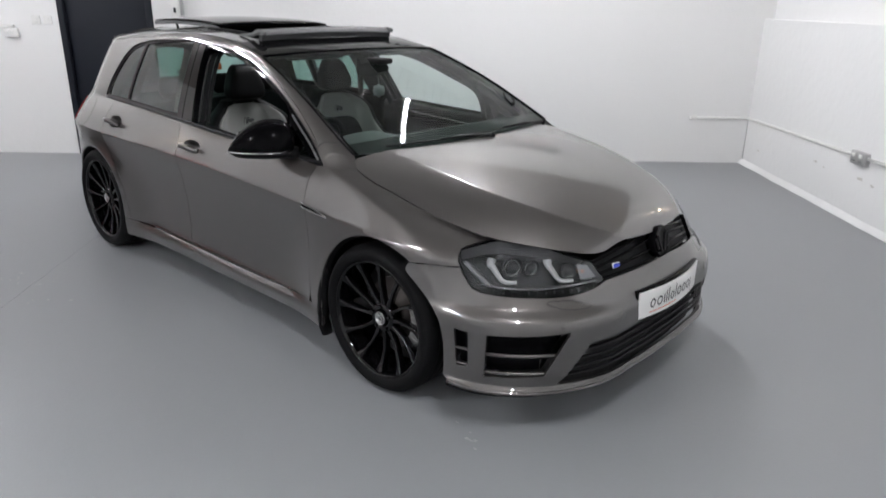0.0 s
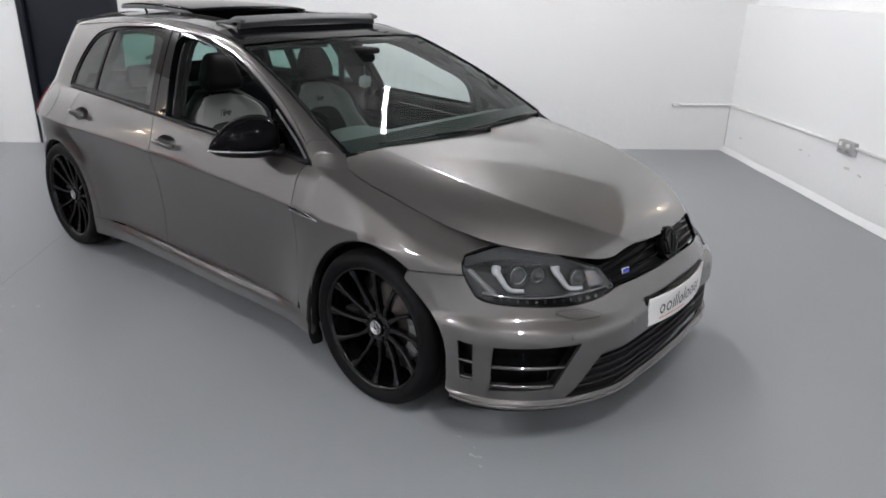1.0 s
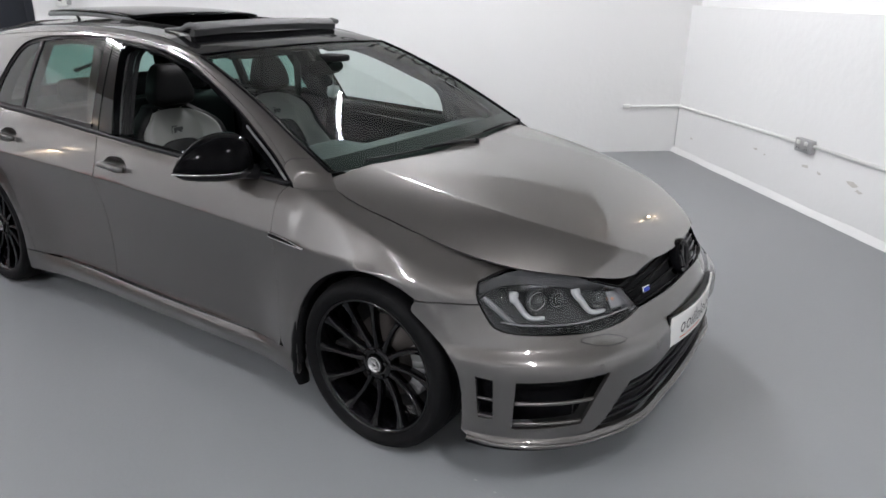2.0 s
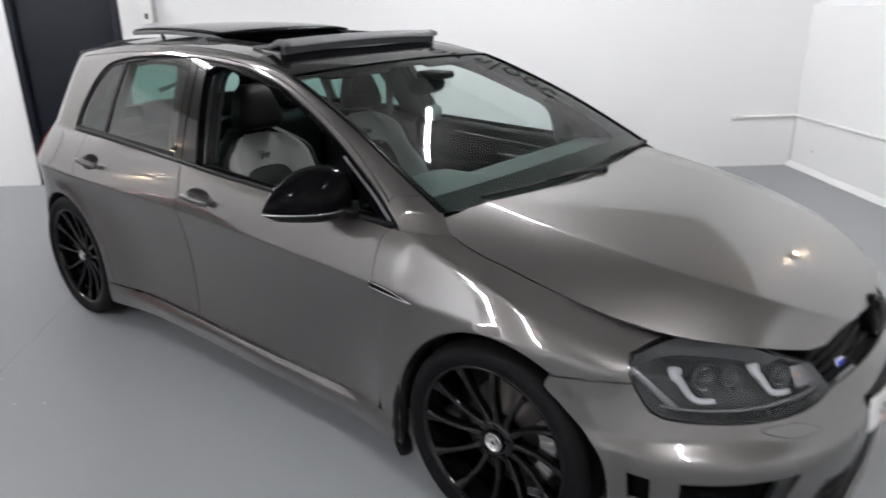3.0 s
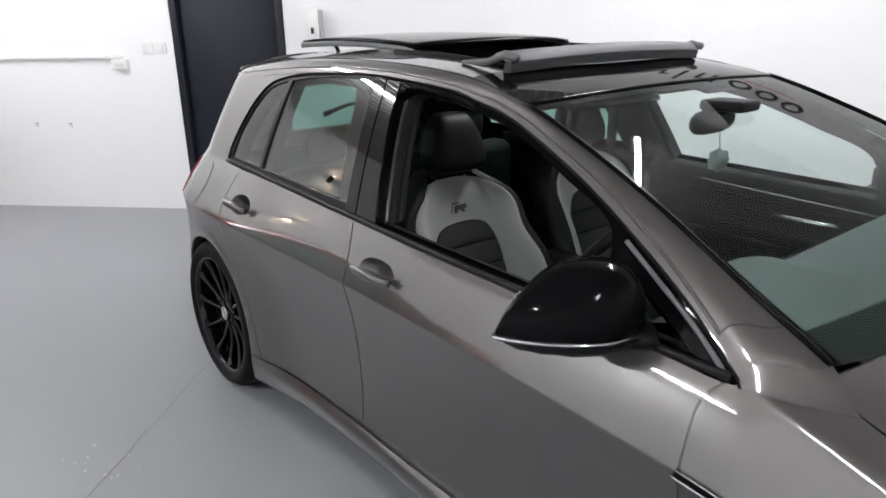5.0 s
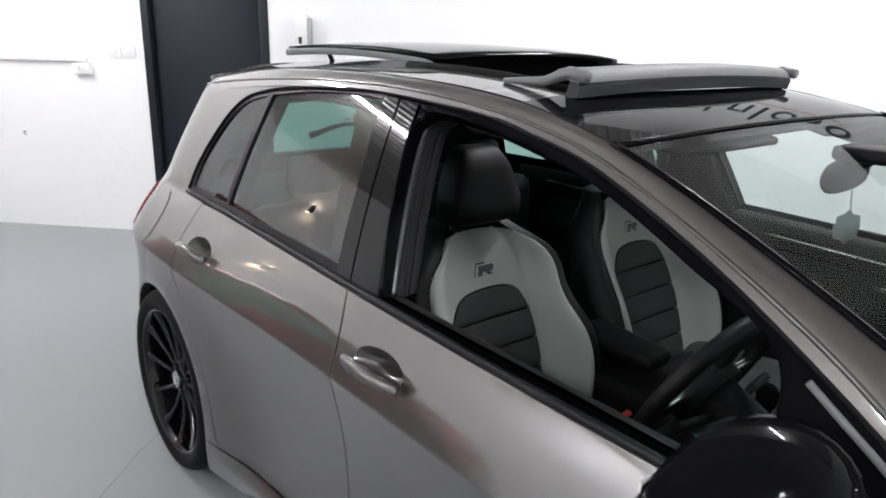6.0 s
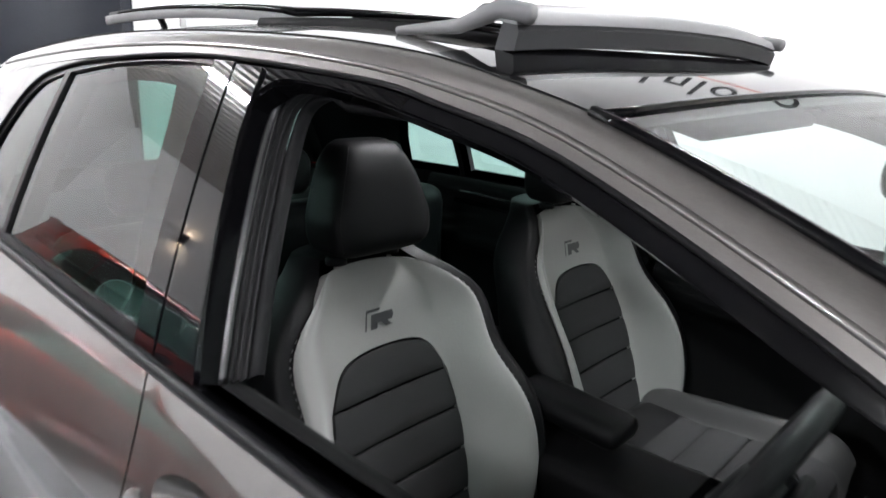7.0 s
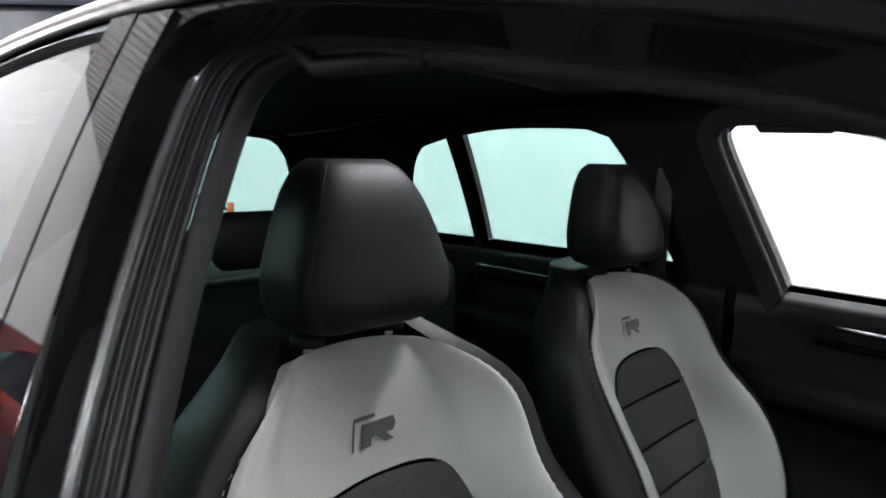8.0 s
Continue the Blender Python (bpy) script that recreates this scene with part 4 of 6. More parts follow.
    # fog recess and side slot with blades
    for lp, sl, sd in ((fog, slot, 1), (flip_u(fog), flip_u(slot), -1)):
        def lu(y, z=0.4):
            return fy(y, z) if sd > 0 else 2 * mid - fy(y, z)

        def lx(x, z=0.4):
            return fx(x, z) if sd > 0 else 2 * mid - fx(x, z)
        r = panel("bumper_intake", lp, front_surf, GLOSS, car, res=0.04, gap=-0.004, lift=-0.055, thick=0, flip=True, label="gloss black intake with painted blades")
        for z0, y1 in ((0.345, 0.61), (0.272, 0.64)):
            ln = [(lx(1.848) + (lu(y1) - lx(1.848)) * k / 12, z0 + 0.004 * k / 12) for k in range(13)]
            part("blade", tube(along(ln, front_surf, 1, -0.012), 0.0065, 8, flat=1.0), paint, r)
        r2 = panel("side_intake", sl, front_surf, GLOSS, car, res=0.04, gap=-0.004, lift=-0.04, thick=0, flip=True)
        for z0 in (0.352, 0.290):
            ln = [(lx(1.735) + (lx(1.797) - lx(1.735)) * k / 4, z0) for k in range(5)]
            part("blade", tube(along(ln, front_surf, 1, -0.008), 0.005, 6), paint, r2)
        # washer cover, sensor and towing cap
        flap = [(lu(0.615, 0.528), 0.528), (lu(0.60, 0.536), 0.536, 1), (lu(0.53, 0.534), 0.534), (lu(0.475, 0.512), 0.512, 1), (lu(0.49, 0.506), 0.506), (lu(0.565, 0.508), 0.508)]
        panel("washer_cover", flap, front_surf, paint, car, res=0.03, gap=0.0, lift=0.0022, thick=0.004, flip=True)
        part("washer_seam", tube(along(smooth_line(flap, 0.008, True), front_surf, 1, 0.0018), 0.0013, 6, closed=True), DARK, car)
        for y0, z0, rad in ((0.60, 0.462, 0.010), (0.36, 0.462, 0.016)):
            c = along([(lu(y0, z0), z0)], front_surf, 1, -0.002)[0]
            nrm = (along([(lu(y0, z0), z0)], front_surf, 1, 0.02)[0] - c).normalized()
            part("sensor", spin([(rad, -0.002), (rad, 0.0025), (rad * 0.9, 0.0035), (0, 0.0035)], 24, Matrix.Translation(c) @ nrm.to_track_quat("Z", "Y").to_matrix().to_4x4()), paint, car)

    for sd in (-1, 1):
        def sp_(name, outline, mat, parent=car, **kw):
            return panel(name, outline, side_surf, mat, parent, side=sd, flip=True, **{"res": 0.04, **kw})
        # window frames
        win = [(0.600, belt_z(0.6) + 0.014, 1), (0.585, 1.080), (0.42, 1.161), (0.20, 1.243), (0.03, 1.279), (-0.1, 1.300), (-0.20, 1.309), (-0.258, 1.307), (-0.287, 1.285), (-0.285, 1.245), (-0.254, 1.137), (-0.193, belt_z(-0.19) + 0.014, 1)]
        tri = [(0.640, belt_z(0.64) + 0.016, 1), (0.632, 1.030, 1), (0.74, 0.970), (0.845, 0.907, 1)]
        outer = [(0.917, 0.902), (0.79, 0.994), (0.62, 1.089), (0.44, 1.174), (0.21, 1.259), (0.05, 1.294), (-0.1, 1.317), (-0.374, 1.333, 1), (-0.354, 1.23), (-0.333, 1.125), (-0.300, belt_z(-0.3) + 0.001, 1), (0.0, belt_z(0.0) + 0.001), (0.5, belt_z(0.5) + 0.001), (0.88, belt_z(0.88) + 0.001)]
        fr = sp_("window_frame", outer, GLOSS, holes=(win, tri), gap=0.001, lift=-0.004, thick=0.03, label="black window frame round an open window")
        sp_("quarterlight", tri, CLEAR, fr, lift=-0.012, thick=0, gap=-0.004)
        part("frame_strip", tube(along(smooth_line([(0.628, 1.070), (0.79, 0.978), (0.866, 0.927), (0.888, 0.910), (0.889, 0.9045), (0.872, 0.9025), (0.80, 0.908), (0.73, 0.914)], 0.008), side_surf, sd, 0.0), 0.0045, 8, flat=1.2), GREY_TRIM, fr, "dark grey satin strip with a rounded corner")
        # deep channel of the open window: dark wall, rounded seal, fine ribs, padded lining edge
        loop = smooth_line(win, 0.010, True)
        keep = [i for i, p in enumerate(loop) if p[1] > belt_z(p[0]) + 0.03 or p[0] < -0.185 or p[0] > 0.594]
        cut = next((k for k in range(1, len(keep)) if keep[k] != keep[k - 1] + 1), 0)
        keep = keep[cut:] + keep[:cut]

        post = [i for i in keep if loop[i][0] < -0.16]
        head = [i for i in keep if loop[i][0] > -0.17]

        def channel(name, prof, mat, label, where=keep):
            rows = []
            for d, h in prof:
                ring = along(shrink(loop, d), side_surf, sd, 0.0)
                rows.append([ring[i] + Vector((0, h * sd, 0.2 * h)) for i in where])
            bm = bmesh.new()
            vr = [[bm.verts.new(p) for p in row] for row in rows]
            for a, b in zip(vr, vr[1:]):
                for i in range(len(a) - 1):
                    bm.faces.new((a[i], a[i + 1], b[i + 1], b[i]))
            bmesh.ops.recalc_face_normals(bm, faces=bm.faces)
            return part(name, bm, mat, fr, label)
        channel("channel_wall", [(-0.003, 0.001), (-0.001, -0.004), (0.000, -0.012), (0.000, -0.036)], GLOSS, "gloss black window guide wall")
        channel("channel_ribs", [(0.0015 - 0.0035 * math.cos(k * math.pi / 3), -0.044 - 0.0018 * k) for k in range(19)], RIB, "fine rubber ribs", post)
        channel("channel_head", [(0.000, -0.042), (0.0045, -0.046), (0.006, -0.055), (0.005, -0.066), (0.0015, -0.076)], PADDED, "smooth black head lining of the window", head)
        channel("lining_edge", [(0.000, -0.076), (0.005, -0.0775), (0.008, -0.082), (0.009, -0.089), (0.007, -0.096), (0.001, -0.101), (-0.03, -0.106)], PADDED, "padded grey-black lining edge")
        ring = along(shrink(loop, -0.001), side_surf, sd, 0.0)
        part("door_seal", tube([ring[i] + Vector((0, -0.040 * sd, -0.008)) for i in keep], 0.0075, 10), SEAL, fr, "thick rounded rubber seal")
        part("inner_belt_strip", tube(along([(x, belt_z(x) + 0.008) for x in np.arange(-0.26, 0.62, 0.04).tolist()], side_surf, sd, -0.028), 0.006, 8), SEAL, fr)
        part("frame_seal", tube(along(smooth_line([(0.925, 0.892), (0.918, 0.9045), (0.79, 0.9965), (0.62, 1.0915), (0.44, 1.1765), (0.21, 1.2615), (0.05, 1.2965), (-0.1, 1.3195), (-0.5, 1.3405), (-0.85, 1.327), (-1.06, 1.304), (-1.17, 1.274), (-1.25, 1.207), (-1.315, 1.102), (-1.347, 1.02), (-1.350, 0.964)], 0.03), side_surf, sd, -0.001), 0.0035, 6), RUBBER, car)
        # shut line and bright edge between the door frames and the cant rail
        for q, rad, mt, nm in ((0.205, 0.0018, DARK, "shut_line"), (0.235, 0.0040, paint, "rail_edge")):
            ln = [rail_surf(k, q * min(1.0, 0.25 + 0.4 * k)) for k in np.arange(0.5, 8.9, 0.15).tolist()]
            part(nm, tube([Vector((p.x, p.y * sd, p.z - 0.0012)) for p in ln], rad, 8), mt, car)
        # belt strip
        part("belt_strip", tube(along([(x, belt_z(x) + 0.005) for x in np.arange(-1.345, 0.93, 0.05).tolist()], side_surf, sd, 0.001), 0.0085, 8, flat=1.2), TRIM, car)
        # pillar covers, rear window frame
        sp_("pillar_cover", [(-0.302, 0.947, 1), (-0.336, 1.125), (-0.357, 1.23), (-0.378, 1.334, 1), (-0.44, 1.336, 1), (-0.422, 1.25), (-0.398, 1.137), (-0.362, 0.95, 1)], PIANO, gap=0.002, lift=0.0005, thick=0.01)
        sp_("pillar_cover", [(-0.299, 0.947, 1), (-0.333, 1.125), (-0.354, 1.23), (-0.374, 1.331, 1), (-0.300, 1.327, 1), (-0.290, 1.25), (-0.254, 1.137), (-0.191, 0.947, 1)], PIANO, gap=0.002, lift=0.0005, thick=0.01)
        sp_("rear_frame", [(-0.34, 0.948, 1), (-0.38, 1.137), (-0.40, 1.25), (-0.415, 1.336, 1), (-0.5, 1.337), (-0.85, 1.324), (-1.06, 1.301), (-1.17, 1.271), (-1.25, 1.204), (-1.315, 1.10), (-1.345, 1.02), (-1.346, 0.963, 1), (-0.94, 0.96)], TRIM, gap=0.0, lift=-0.006, thick=0.02,
            holes=([(-0.37, 0.972, 1), (-0.40, 1.137), (-0.425, 1.25), (-0.446, 1.3295, 1), (-0.6, 1.3315), (-0.82, 1.3205), (-0.998, 1.3005, 1), (-1.012, 0.985, 1)], [(-1.034, 0.985, 1), (-1.026, 1.2965, 1), (-1.07, 1.2885), (-1.157, 1.264), (-1.237, 1.199), (-1.301, 1.097), (-1.326, 0.988, 1)]))
        # handles with their bowls
        for hx, hz in HANDLES:
            c = side_surf(hx, hz)
            bowl = bmesh.new()
            n_u, n_v = 20, 6
            rings = []
            for j in range(n_v + 1):
                q = j / n_v
                ring = []
                for i in range(n_u):
                    an = 2 * math.pi * i / n_u
                    x, z = hx + 0.081 * q * math.cos(an), hz + 0.002 + 0.032 * q * math.sin(an)
                    p = along([(x, z)], side_surf, sd, 0.0004 - 0.040 * (1 - q ** 4))[0]
                    ring.append(bowl.verts.new(p))
                rings.append(ring)
            for a, b in zip(rings[1:], rings[2:]):
                for i in range(n_u):
                    bowl.faces.new((a[i], a[(i + 1) % n_u], b[(i + 1) % n_u], b[i]))
            bowl.faces.new(rings[1])
            bmesh.ops.recalc_face_normals(bowl, faces=bowl.faces)
            part("handle_bowl", bowl, paint, car)
            ln = [(hx - 0.092 + 0.184 * k / 14, hz - 0.011 + 0.003 * math.sin(math.pi * k / 14)) for k in range(15)]
            lift = [0.004 + 0.040 * math.sin(math.pi * min(1, max(0, (k + 0.6) / 15.2))) ** 0.6 for k in range(15)]
            pts = [along([p], side_surf, sd, h)[0] for p, h in zip(ln, lift)]
            part("door_handle", tube(pts, [0.011 + 0.003 * math.sin(math.pi * k / 14) for k in range(15)], 16, flat=1.15), paint, car, "body-coloured pull handle")
        # wing trim with chrome edge
        t = sp_("wing_badge", [(0.858, 0.717, 1), (0.862, 0.729, 1), (0.955, 0.720), (1.035, 0.704, 1), (0.955, 0.708)], GLOSS, gap=0.0, lift=0.004, thick=0.006, res=0.02, label="slim black and chrome wing badge")
        part("chrome_edge", tube(along(smooth_line([(0.86, 0.7155), (0.955, 0.707), (1.036, 0.7035)], 0.02), side_surf, sd, 0.005), 0.0028, 6), CHROME, t)
        part("chrome_edge", tube(along(smooth_line([(0.862, 0.730), (0.955, 0.721), (1.036, 0.7045)], 0.02), side_surf, sd, 0.005), 0.0022, 6), CHROME, t)
        # tail lamp
        panel("tail_lamp", [(0.28, 0.76, 1), (0.24, 0.90), (0.30, 0.93, 1), (0.75, 0.90, 1), (0.75, 0.77, 1)], rear_surf, TAIL, car, side=sd, res=0.05, lift=0.006, thick=0.01, gap=0)
        # door mirror
        mirror(car, sd, paint)
    # filler cap on the right side
    cx, cz = -1.50, 0.862
    panel("filler_flap", [(cx + 0.085 * math.cos(k * math.pi / 8), cz + 0.085 * math.sin(k * math.pi / 8)) for k in range(16)], side_surf, paint, car, side=-1, res=0.025, lift=0.002, thick=0.004, gap=0, flip=True, lines=[(cx - 0.1 + 0.02 * k, crease_z(cx) + d) for k in range(11) for d in (-0.008, 0.0, 0.008)])


def blob(sections, sides=24, bm=None, power=2.0):
    """A closed lofted body from (centre, right, up, half width, half height) rings."""
    b2 = bmesh.new()
    rings = []
    for c, rgt, up, a, b in sections:
        ring = []
        for k in range(sides):
            an = 2 * math.pi * k / sides
            cs, sn = math.cos(an), math.sin(an)
            ring.append(b2.verts.new(Vector(c) + Vector(rgt) * (a * math.copysign(abs(cs) ** (2 / power), cs)) + Vector(up) * (b * math.copysign(abs(sn) ** (2 / power), sn))))
        rings.append(ring)
    for p, q in zip(rings, rings[1:]):
        for k in range(sides):
            j = (k + 1) % sides
            b2.faces.new((p[k], p[j], q[j], q[k]))
    b2.faces.new(rings[0])
    b2.faces.new(rings[-1])
    bmesh.ops.recalc_face_normals(b2, faces=b2.faces)
    return merge(bm, b2)


def mirror(car, sd, paint):
    ex, ez = Vector((1, 0, 0)), Vector((0, 0, 1))

    def body(z_off, grow):
        secs = []
        for k in range(15):
            q = k / 14
            y = 0.785 + 0.235 * q
            round_end = max(0.0, 1 - ((q - 0.38) / 0.62) ** 1.8) ** 0.72 if q > 0.38 else 0.72 + 0.28 * math.sqrt(max(0.0, 1 - ((0.38 - q) / 0.38) ** 2))
            f = max(0.06, round_end)
            x = 0.655 - 0.085 * q * q - 0.01 * q
            secs.append(((x, y * sd, 0.966 + z_off - 0.024 * q ** 3), ex, ez, 0.100 * f + grow, 0.104 * f * (1.05 - 0.22 * q) + grow))
        return secs
    cap = blob(body(0, 0), 28, power=2.2)
    for v in cap.verts:
        if v.co.z < 0.935:
            v.co.z = 0.935
        if v.co.x < 0.60 - 0.03 * (abs(v.co.y) - 0.8) / 0.2:
            v.co.x = 0.60 - 0.03 * (abs(v.co.y) - 0.8) / 0.2
    hd = part("door_mirror", cap, GLOSS, car, "gloss black door mirror with a silver line")
    lowb = blob(body(-0.002, -0.001), 28, power=2.2)
    for v in lowb.verts:
        if v.co.z > 0.928:
            v.co.z = 0.928
        v.co.z = max(v.co.z, 0.906)
    if sd > 0:
        hd.location = (-0.05, 0, -0.025)
    part("mirror_base", lowb, TRIM, hd)
    ring = [((s[0][0]), s[0][1], s[3]) for s in body(0, 0)]
    line = [(x + a * 0.86, y, 0.9315) for x, y, a in ring[2:]] + [(ring[-1][0], ring[-1][1] + 0.001 * sd, 0.9315)]
    part("silver_line", tube(line, 0.0032, 6), SATIN, hd)
    part("mirror_foot", tube([(0.725, 0.765 * sd, 0.918), (0.70, 0.80 * sd, 0.920), (0.668, 0.86 * sd, 0.925)], [0.052, 0.046, 0.045], 14, flat=0.55), TRIM, hd)
    part("mirror_glass", box(0.572, 0.90 * sd, 0.965, 0.004, 0.15, 0.09, 0.01, None), CHROME, hd)


def top_parts(car, paint):
    # seam of the roof, black screen border
    for sd in (-1, 1):
        part("roof_seam", tube([(bx_(s), by_(s) * sd, bz_(s) + 0.0003) for s in np.arange(4.15, 8.9, 0.2).tolist()], 0.0014, 6), RUBBER, car)
        part("screen_seal", tube([(bx_(s), by_(s) * sd, bz_(s) + 0.001) for s in np.arange(0.0, 4.3, 0.2).tolist()], 0.0065, 6), GLOSS, car)
    part("screen_seal", tube([screen_surf(u, 1.0) + Vector((0, 0, 0.001)) for u in np.arange(-1, 1.01, 0.1).tolist()], 0.005, 6), GLOSS, car)
    # black printed border of the screen
    def under(u, v):
        p = screen_surf(u, v)
        return p + Vector((-0.002, 0, -0.004))
    fr = grid_patch("screen_border", lambda u, v: under(2 * u - 1, 0.125 * v * (1 - 0.25 * (2 * u - 1) ** 2)), 40, 3, DARK, car)
    grid_patch("border_top", lambda u, v: under(2 * u - 1, 1 - 0.03 * v), 40, 1, GLOSS, fr)
    for sg in (-1, 1):
        grid_patch("border_side", lambda u, v: under(sg * (1 - 0.035 * u), v), 2, 20, GLOSS, fr)
    # cowl and wipers
    grid_patch("cowl_panel", lambda u, v: (lambda p: Vector((p.x + 0.05 - 0.09 * v, p.y * (1 - 0.01 * v), p.z - 0.034 + 0.026 * v)))(screen_surf(1.56 * u - 0.78, 0.0)), 24, 4, TRIM, car)
    for root_u, u0, u1, v0, v1 in ((0.86, 0.62, -0.30, 0.022, 0.030), (0.06, -0.12, -0.78, 0.020, 0.030)):
        blade = [screen_surf(u0 + (u1 - u0) * k / 10, v0 + (v1 - v0) * k / 10) + Vector((0.005, 0, 0.006)) for k in range(11)]
        wp = part("wiper", tube(blade, 0.0045, 6), TRIM, car, "black windscreen wiper")
        root = screen_surf(root_u, -0.005) + Vector((0.015, 0, 0.010))
        part("wiper_arm", tube([root, root.lerp(blade[4], 0.4) + Vector((0.004, 0, 0.006)), blade[4] + Vector((0.002, 0, 0.005))], [0.010, 0.007, 0.004], 8), TRIM, wp)
        part("wiper_pivot", spin([(0.015, -0.02), (0.015, 0.006), (0.008, 0.012), (0.0, 0.013)], 16, Matrix.Translation(root)), TRIM, wp)
    # raised wind deflector in front of the open sunroof
    def crown(y):
        return 0.012 * (1 - (y / 0.44) ** 2)
    ys = [-0.455 + 0.91 * k / 24 for k in range(25)]
    bm = bmesh.new()
    rows = []
    for y in ys:
        z0, z1 = roof_surf(0.04, y).z + 0.006, 1.402 + crown(y)
        xf = 0.058 - 0.03 * (y / 0.44) ** 2
        rows.append([bm.verts.new(q) for q in ((xf, y, z0), (xf + 0.006, y, (z0 + z1) / 2), (xf - 0.004, y, z1 - 0.004), (xf - 0.018, y, z1 - 0.008), (xf - 0.03, y, z0))])
    for a, b in zip(rows, rows[1:]):
        for k in range(4):
            bm.faces.new((a[k], b[k], b[k + 1], a[k + 1]))
    bm.faces.new(rows[0])
    bm.faces.new(rows[-1][::-1])
    bmesh.ops.recalc_face_normals(bm, faces=bm.faces)
    df = part("wind_deflector", bm, MESHCLOTH, car, "raised dark grey sunroof wind deflector", sharp=40)
    bm = bmesh.new()
    rows = []
    for y in ys:
        z1 = 1.404 + crown(y)
        xf = 0.062 - 0.03 * (y / 0.44) ** 2
        rows.append([bm.verts.new(q) for q in ((xf + 0.003, y * 1.01, z1 - 0.018), (xf - 0.005, y * 1.01, z1 - 0.002), (xf - 0.024, y * 1.01, z1 + 0.007), (xf - 0.05, y * 1.01, z1 + 0.008), (xf - 0.062, y * 1.01, z1 + 0.002), (xf - 0.055, y * 1.01, z1 - 0.008))])
    for a, b in zip(rows, rows[1:]):
        for k in range(6):
            bm.faces.new((a[k], b[k], b[(k + 1) % 6], a[(k + 1) % 6]))
    bm.faces.new(rows[0])
    bm.faces.new(rows[-1][::-1])
    bmesh.ops.recalc_face_normals(bm, faces=bm.faces)
    part("deflector_rim", bm, GREY_TRIM, df, "mid grey plastic rim", sharp=50)
    for sd in (-1, 1):
        part("deflector_arm", tube([(0.045, 0.450 * sd, 1.397), (0.005, 0.455 * sd, 1.405), (-0.06, 0.457 * sd, 1.385), (-0.17, 0.457 * sd, roof_surf(-0.17, 0.45).z + 0.004)], [0.016, 0.016, 0.012, 0.007], 8, flat=0.8), GREY_TRIM, df)
    # sunroof frame and the glass panel slid back over the roof
    part("sunroof_frame", tube([(x, y, roof_surf(x, y).z + 0.001) for x, y, *_ in [p for p in smooth_line(SUNROOF, 0.08, True)]], 0.012, 6, closed=True), RUBBER, car)
    bm = bmesh.new()
    nx, ny = 14, 20
    rows = []
    for i in range(nx + 1):
        q = i / nx
        x = -0.50 - 0.76 * q
        rise = 0.012 + 0.034 * q ** 0.6
        rows.append([bm.verts.new((x + 0.03 * (1 - (2 * j / ny - 1) ** 2) * (1 if i == 0 else 0), 0.385 * (2 * j / ny - 1), roof_surf(x, 0.385 * (2 * j / ny - 1)).z + rise)) for j in range(ny + 1)])
    for a, b in zip(rows, rows[1:]):
        for k in range(ny):
            bm.faces.new((a[k], b[k], b[k + 1], a[k + 1]))
    bm.normal_update()
    bmesh.ops.solidify(bm, geom=bm.faces[:], thickness=0.010)
    bmesh.ops.recalc_face_normals(bm, faces=bm.faces)
    gp = part("sunroof_glass", bm, GLOSS, car, "black sunroof glass slid back above the roof")
    for sd in (-1, 1):
        part("glass_edge", tube([(-0.50 - 0.765 * k / 20, 0.389 * sd, roof_surf(-0.50 - 0.765 * k / 20, 0.387).z + 0.004 + 0.034 * (k / 20) ** 0.6) for k in range(21)], [0.004 + 0.001 * k / 20 for k in range(21)], 10, flat=2.2), GREY_TRIM, gp, "mid grey edge moulding")
        part("glass_lifter", tube([(-1.02, 0.36 * sd, roof_surf(-1.02, 0.36).z - 0.01), (-1.05, 0.36 * sd, roof_surf(-1.05, 0.36).z + 0.024)], 0.008, 6), TRIM, gp)
    # rear wiper
    wl = [rear_surf(0.80 + 0.30 * k / 8, 1.02 + 0.05 * math.sin(math.pi * k / 8)) + Vector((-0.02, 0, 0.01)) for k in range(9)]
    part("rear_wiper", tube(wl, [0.005 + 0.001 * k for k in range(8)] + [0.016], 8), TRIM, car)


SEAL = material("satin_rubber_seal", (0.013, 0.013, 0.014), 0.24, 0, 0, 0.0002, 500, spec=0.6)
RIB = material("rib_rubber", (0.005, 0.005, 0.006), 0.5, 0, 0, 0.0002, 500, spec=0.25)
PADDED = material("padded_lining", (0.009, 0.009, 0.010), 0.6, 0, 0, 0.0003, 700, spec=0.15)
MESHCLOTH = material("dark_mesh_cloth", (0.034, 0.035, 0.037), 0.8, 0, 0, 0.0008, 700)
GREY_TRIM = material("mid_grey_plastic", (0.14, 0.141, 0.144), 0.55, 0, 0, 0.0003, 600, 0.1, 12, spec=0.3)
car = thing("hatchback_car", "dark grey metallic five-door hatchback with black wheels", "car")
SHAPES = build_car(PAINT, car)
exterior(car, PAINT, *SHAPES)
build_top(PAINT, car)
top_parts(car, PAINT)


